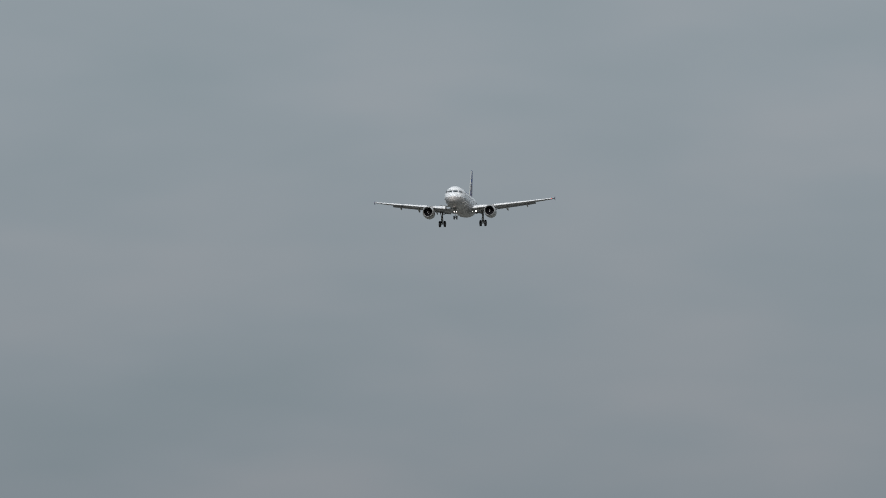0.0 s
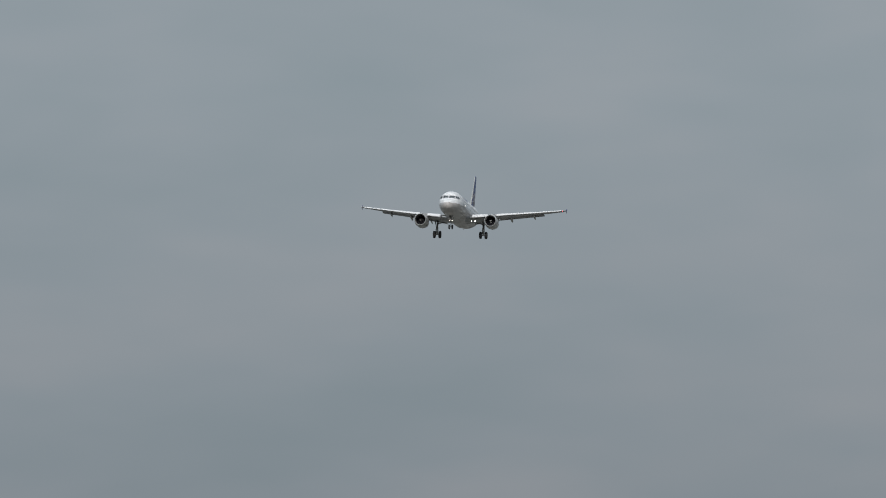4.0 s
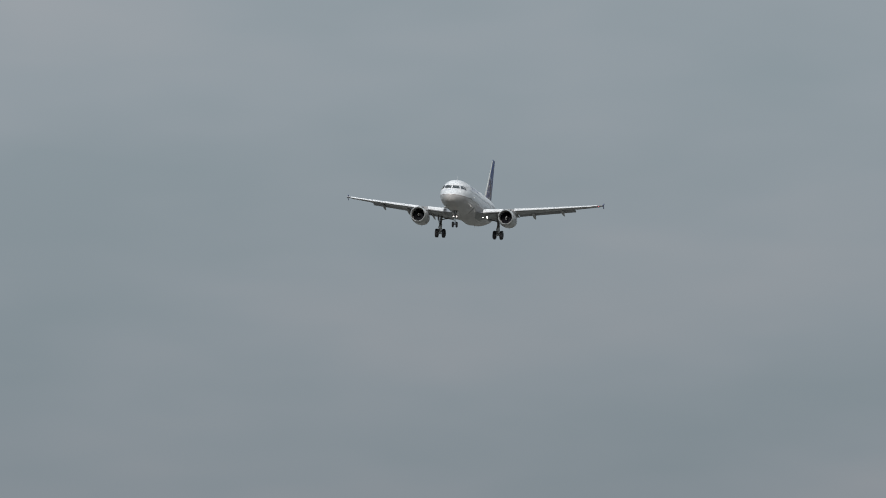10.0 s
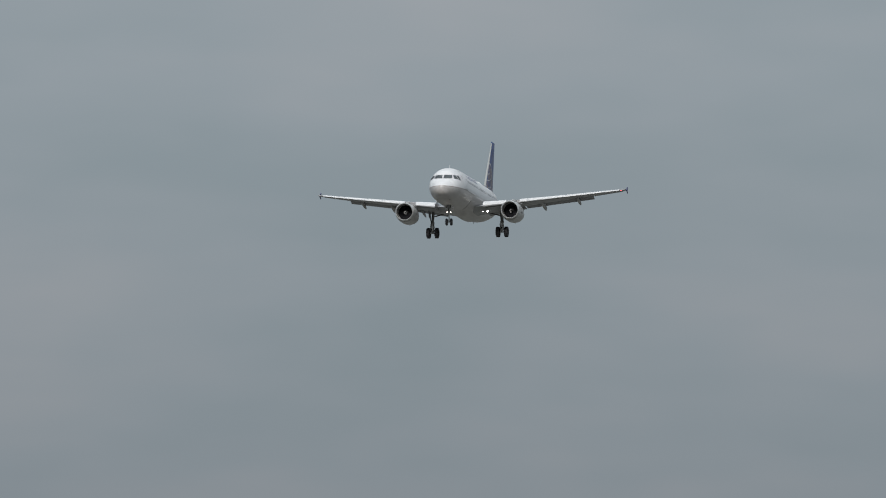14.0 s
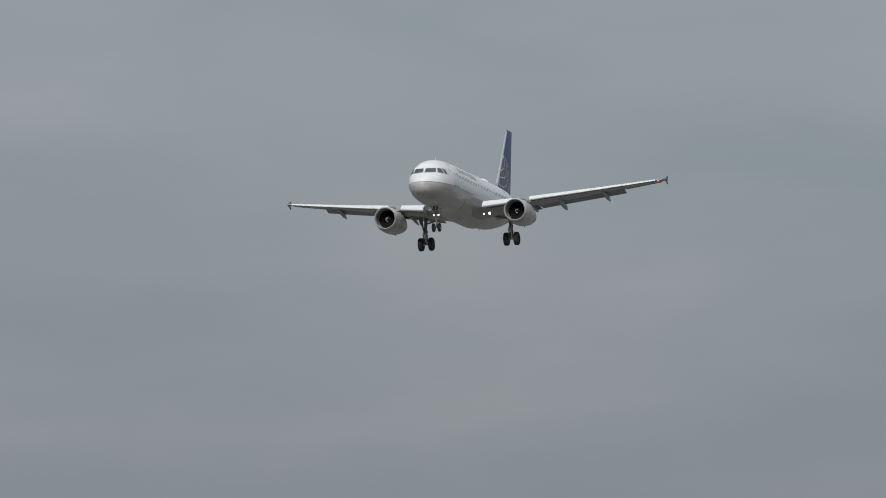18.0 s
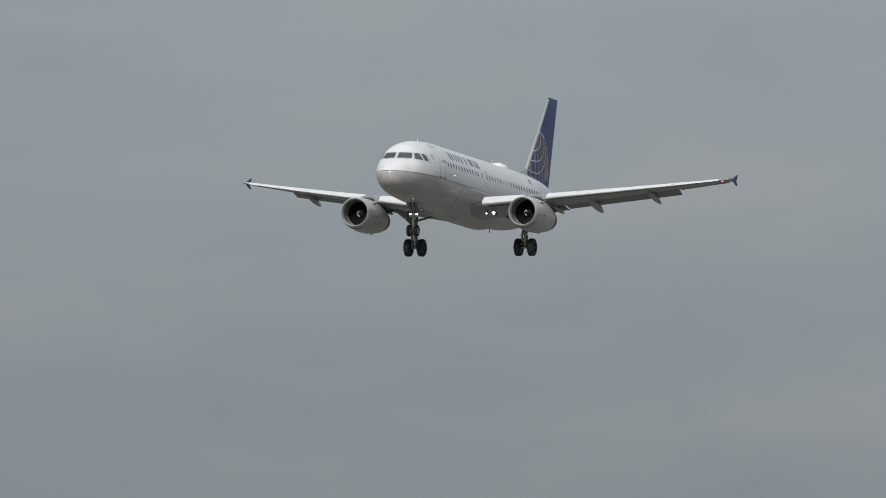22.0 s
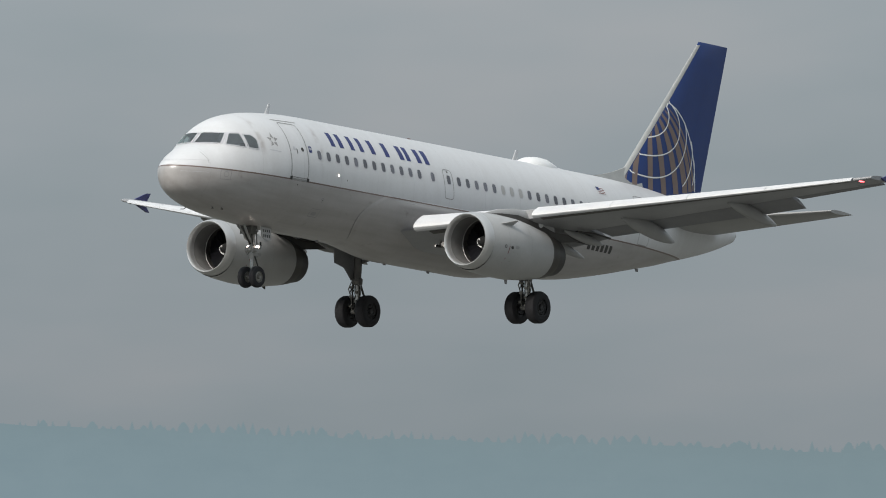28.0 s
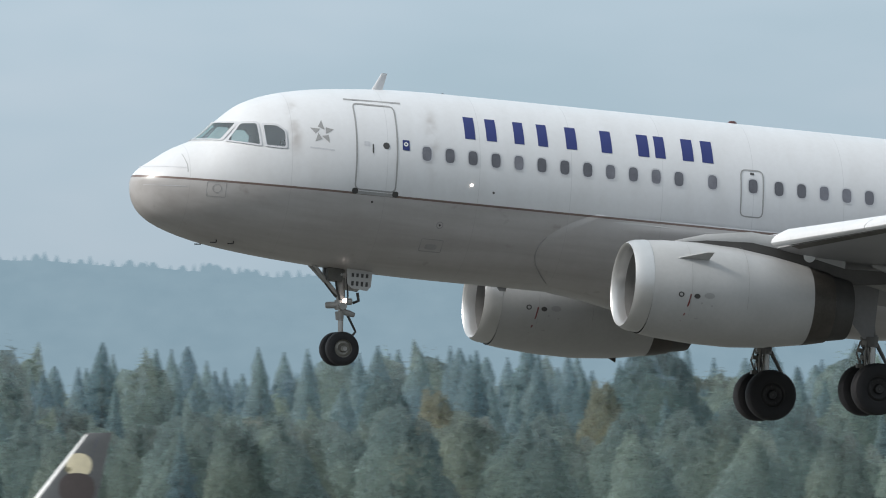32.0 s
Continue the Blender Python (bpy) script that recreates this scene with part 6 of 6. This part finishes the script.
def make_buildings():
    # tall white tower block with a round tank
    az, d = -27.84, 1500
    root = tagged(new("tower_building"), "white tower building with round tank among trees", "building")
    p = ground_dir(az, d)
    root.matrix_basis = pose(p.x, p.y, 0, 0, 0, az + 12)
    for q in range(7):
        plant("broad", rng.randrange(4), az + (q - 3) * 0.06, d - 20 - rng.uniform(0, 10), 3 + d * math.tan(radians(0.51 + rng.uniform(-0.02, 0.02))), "low green tree before a building")
    Soup().box((-0.6, 0, 9.8), (3.6, 3.6, 19.6)).make("tower", M["wall_white"], root, smooth=False)
    Soup().spin([(0, 1.7), (19.2, 1.7), (19.7, 1.5), (19.9, 0.01)], 24, "z", (2.2, 0.6, 0)).make("tank", M["wall_white"], root)
    Soup().box((0.4, 0, 20.1), (1.2, 1.2, 1.1)).make("roof_hut", M["wall_white"], root, smooth=False)
    Soup().box((3.2, -1.2, 18.6), (1.0, 0.5, 1.4)).make("platform", M["pole"], root, smooth=False)
    # low buildings in the gaps between the trees
    for az, d, el, w, mat, rf in SHEDS:
        for q in range(max(3, int(w / 1.2))):
            a = az + math.degrees(((q + 0.5) / max(3, int(w / 1.2)) - 0.5) * (w + 6) / d)
            plant("broad", rng.randrange(4), a, d - 14 - rng.uniform(0, 10), 3 + d * math.tan(radians(el - rng.uniform(-0.010, 0.004))), "low green tree before a building")
        shed("long_building", az, d, w, 4.0, 3 + d * math.tan(radians(el)) - 0.85, mat, rf, "pale building half hidden by trees", pitch=0.15)
    # houses on the wooded hill
    r = random.Random(5)
    hamlets = ((-20.475, 1.02), (-20.50, 0.93), (-20.52, 1.20), (-20.585, 1.116), (-19.62, 1.15), (-20.84, 1.34), (-20.77, 1.23), (-20.60, 1.16), (-20.58, 1.09), (-21.58, 1.09), (-21.45, 1.04), (-21.15, 1.06), (-21.35, 0.97), (-20.97, 0.93), (-22.2, 0.90), (-20.4, 1.2))
    for k in range(48):
        a0, e0 = hamlets[k % 16]
        az, el = a0 + r.gauss(0, 0.035), e0 + r.gauss(0, 0.015)
        el = min(el, ridge(az) - 0.06)
        lo, hi = 3300.0, 4290.0
        for _ in range(30):
            d = (lo + hi) / 2
            if math.degrees(math.atan2(hill_z(az, d) - 3, d)) < el:
                lo = d
            else:
                hi = d
        z = hill_z(az, d)
        w = r.uniform(0.7, 2.0)
        root = tagged(new("house"), "small pale house on a wooded hillside", "house", "houses on the hill")
        p = ground_dir(az, d)
        root.matrix_basis = pose(p.x, p.y, z, 0, 0, az + r.uniform(-30, 30))
        h = r.uniform(0.4, 0.9)
        Soup().box((0, 0, h / 2 - 1.2), (w, 3, h + 2.4)).make("wall", M["wall_white" if k % 3 == 0 else "wall_hazy"], root, smooth=False)
        Soup().loft([[(-w / 2 - 0.2, y, h + q) for y, q in ((-1.7, -0.1), (0, 0.7), (1.7, -0.1))], [(w / 2 + 0.2, y, h + q) for y, q in ((-1.7, -0.1), (0, 0.7), (1.7, -0.1))]]).make("roof", M["roof_pale" if r.random() < 0.5 else "wall_hazy"], root, smooth=False)
    # floodlight masts
    for az, el, d in ((-21.007, 0.762, 1150), (-21.531, 0.743, 1250), (-20.773, 0.618, 880)):
        h = 3 + d * math.tan(radians(el))
        root = tagged(new("floodlight_mast"), "tall grey floodlight mast with a crossbar head", "mast", "floodlight masts")
        p = ground_dir(az, d)
        root.matrix_basis = pose(p.x, p.y, 0, 0, 0, az)
        Soup().tube([(0, 0, 0), (0, 0, h)], [0.085, 0.06], 8).make("pole", M["haze_pole"], root)
        for k in range(2):
            Soup().box((0, 0, h - 0.12 - 0.26 * k), (0.95, 0.2, 0.10)).make("lamp_bar", M["haze_pole"], root, smooth=False)
    # thin lattice radio mast on the hill
    az = -21.31
    d = 4290
    z, top = hill_z(az, d) - 1, 3 + d * math.tan(radians(2.32))
    root = tagged(new("radio_mast"), "very thin tall radio mast on the hill", "mast")
    p = ground_dir(az, d)
    root.matrix_basis = pose(p.x, p.y, z)
    Soup().tube([(0, 0, 0), (0, 0, top - z)], [0.22, 0.14], 4).make("lattice", M["haze_pole"], root)


make_buildings()

# ---- the other airliner, of which the tail shows ----
parked = build_airliner("parked airliner with pictorial dark tail fin", {"skin": "skin_other", "fin": "tail_dark", "fin_label": "dark tail fin with pale edge and bird picture"}, False)
p_ = ground_dir(-14.74, 830)
turn_ = radians(180 - 28)
parked.matrix_basis = Matrix.Translation((p_.x + 32.1 * math.cos(turn_), p_.y + 32.1 * math.sin(turn_), 3.90)) @ Euler((0, 0, turn_)).to_matrix().to_4x4()


def tail_art():
    fin = [o for o in parked.children if o.name.startswith("fin") and not o.name.startswith("fin_")][0]

    def place(off):
        def f(s, z, sd=1):
            u = (z - 1.55) / 6.25
            le, te = 26.1 + 5.15 * u, 31.66 + 1.44 * u
            x = max(0, min(1, (s - le) / (te - le)))
            t = 0.10 - 0.01 * u
            return Vector((-s, (5 * t * (0.2969 * math.sqrt(x) - 0.126 * x - 0.3516 * x * x + 0.2843 * x ** 3 - 0.1015 * x ** 4) * (te - le) + off), z))
        return f
    decal(oval(30.75, 5.55, 1.9, 1.7, 18, 2.2), place(0.01), 3).make("tail_picture", M["cream"], fin, "cream rounded shape")
    decal(oval(30.6, 3.9, 2.6, 2.2, 18, 2.4), place(0.02), 3).make("tail_picture", M["brown"], fin, "dark brown rounded shape")
    decal(oval(29.95, 5.25, 0.5, 0.4, 10, 2), place(0.03), 1).make("tail_picture", M["leaf_gold"], fin)


tail_art()


# ---- what moves ----
def motions():
    walk(airliner, [
        (0, pose(2151.81, 258.01, 113.209, 1.079, -3.170, 179.910)),
        (0.5, pose(2118.46, 258.04, 111.568, 0.662, -3.267, 179.902)),
        (1, pose(2085.13, 258.07, 109.928, 0.217, -3.357, 179.894)),
        (1.5, pose(2051.83, 258.10, 108.287, -0.229, -3.447, 179.885)),
        (2, pose(2018.55, 258.12, 106.646, -0.646, -3.545, 179.878)),
        (2.5, pose(1985.30, 258.13, 105.005, -1.006, -3.656, 179.872)),
        (3, pose(1952.07, 258.15, 103.364, -1.281, -3.790, 179.869)),
        (3.5, pose(1918.90, 258.15, 101.725, -1.429, -3.969, 179.868)),
        (4, pose(1885.76, 258.16, 100.086, -1.464, -4.195, 179.869)),
        (4.5, pose(1852.63, 258.15, 98.448, -1.442, -4.435, 179.872)),
        (5, pose(1819.54, 258.15, 96.809, -1.419, -4.657, 179.877)),
        (5.5, pose(1786.46, 258.14, 95.170, -1.452, -4.832, 179.885)),
        (6, pose(1753.41, 258.12, 93.531, -1.596, -4.927, 179.897)),
        (6.5, pose(1720.30, 258.10, 91.888, -1.875, -4.966, 179.914)),
        (7, pose(1687.22, 258.08, 90.245, -2.143, -4.920, 179.933)),
        (7.5, pose(1654.26, 258.05, 88.607, -2.307, -4.709, 179.957)),
        (8, pose(1621.31, 258.02, 86.969, -2.376, -4.428, 179.985)),
        (8.5, pose(1588.24, 257.98, 85.323, -2.267, -4.109, 180.016)),
        (9, pose(1555.19, 257.94, 83.677, -2.166, -3.856, 180.054)),
        (9.5, pose(1522.17, 257.89, 82.032, -2.264, -3.836, 180.104)),
        (10, pose(1489.18, 257.84, 80.386, -2.469, -3.899, 180.168)),
        (10.5, pose(1456.38, 257.78, 78.749, -2.890, -3.972, 180.250)),
        (11, pose(1423.60, 257.72, 77.112, -3.113, -3.993, 180.350)),
        (11.5, pose(1391.04, 257.66, 75.485, -2.612, -3.829, 180.480)),
        (12, pose(1358.50, 257.59, 73.858, -1.829, -3.614, 180.660)),
        (12.5, pose(1325.67, 257.51, 72.215, -0.995, -3.426, 180.920)),
        (13, pose(1292.87, 257.44, 70.572, -0.219, -3.292, 181.180)),
        (13.5, pose(1259.95, 257.35, 68.922, 0.271, -3.263, 181.380)),
        (14, pose(1227.06, 257.26, 67.272, 0.596, -3.357, 181.500)),
        (14.5, pose(1194.44, 257.17, 65.635, 0.755, -3.676, 181.420)),
        (15, pose(1161.84, 257.08, 63.998, 0.877, -4.025, 181.220)),
        (15.5, pose(1129.29, 256.98, 62.361, 1.175, -4.186, 181.000)),
        (16, pose(1096.76, 256.87, 60.725, 1.350, -4.211, 180.800)),
        (16.5, pose(1064.25, 256.76, 59.088, 1.600, -4.146, 180.600)),
        (17, pose(1031.76, 256.65, 57.452, 1.950, -4.037, 180.420)),
        (17.5, pose(999.30, 256.53, 55.816, 2.450, -3.928, 180.270)),
        (18, pose(966.86, 256.40, 54.179, 3.050, -3.864, 180.223)),
        (18.5, pose(934.15, 256.28, 52.528, 3.165, -3.843, 180.085)),
        (19, pose(901.47, 256.14, 50.877, 3.013, -3.813, 179.960)),
        (19.5, pose(868.99, 256.01, 49.235, 2.549, -3.762, 179.875)),
        (20, pose(836.53, 255.86, 47.593, 1.818, -3.683, 179.843)),
        (20.5, pose(804.83, 255.72, 45.988, 0.629, -3.534, 179.908)),
        (21, pose(773.16, 255.57, 44.383, -0.426, -3.403, 180.050)),
        (21.5, pose(740.30, 255.42, 42.717, -0.597, -3.350, 180.170)),
        (22, pose(707.47, 255.25, 41.052, -0.542, -3.417, 180.240)),
        (22.5, pose(675.44, 255.09, 39.425, -0.631, -3.767, 180.180)),
        (23, pose(643.44, 254.93, 37.799, -0.978, -4.097, 180.050)),
        (23.5, pose(611.39, 254.75, 36.170, -2.051, -4.079, 179.916)),
        (24, pose(579.37, 254.58, 34.540, -3.151, -3.948, 179.850)),
        (24.5, pose(546.73, 254.39, 32.878, -3.627, -3.770, 179.797)),
        (25, pose(514.12, 254.20, 31.201, -3.681, -3.498, 179.755)),
        (25.5, pose(481.55, 254.01, 29.525, -3.377, -3.246, 179.830)),
        (26, pose(449.00, 253.81, 27.848, -2.782, -3.132, 179.885)),
        (26.5, pose(416.46, 253.61, 26.231, -1.958, -3.271, 179.930)),
        (27, pose(386.23, 253.42, 24.686, -0.907, -3.664, 179.930)),
        (27.5, pose(353.92, 253.21, 23.022, -0.313, -4.144, 179.945)),
        (28, pose(321.61, 252.99, 21.378, -0.045, -4.626, 179.955)),
        (28.5, pose(288.94, 252.77, 19.771, 0.023, -5.022, 179.880)),
        (29, pose(256.64, 252.54, 18.287, 0.361, -5.067, 179.767)),
        (29.5, pose(223.43, 252.31, 16.867, 1.219, -5.213, 179.749)),
        (30, pose(193.42, 252.09, 15.696, 1.030, -5.139, 179.751)),
        (30.5, pose(160.13, 251.84, 14.509, -0.408, -5.207, 179.771)),
        (30.6, pose(153.48, 251.79, 14.286, -0.636, -5.179, 179.781)),
        (30.8, pose(140.40, 251.70, 13.861, -0.930, -5.053, 179.807)),
        (31, pose(130.15, 251.62, 13.541, -1.035, -4.854, 179.819)),
        (31.1, pose(123.96, 251.57, 13.353, -1.026, -4.844, 179.822)),
        (31.2, pose(117.65, 251.52, 13.167, -0.881, -4.804, 179.830)),
        (31.5, pose(97.99, 251.37, 12.613, -0.296, -4.758, 179.865)),
        (31.6, pose(91.72, 251.32, 12.445, -0.089, -4.802, 179.873)),
        (31.7, pose(85.50, 251.27, 12.282, 0.002, -4.880, 179.878)),
        (31.8, pose(79.22, 251.22, 12.123, 0.169, -4.982, 179.888)),
        (31.9, pose(72.96, 251.18, 11.968, 0.224, -4.999, 179.899)),
        (32, pose(66.85, 251.13, 11.821, 0.238, -4.953, 179.905)),
    ])


motions()
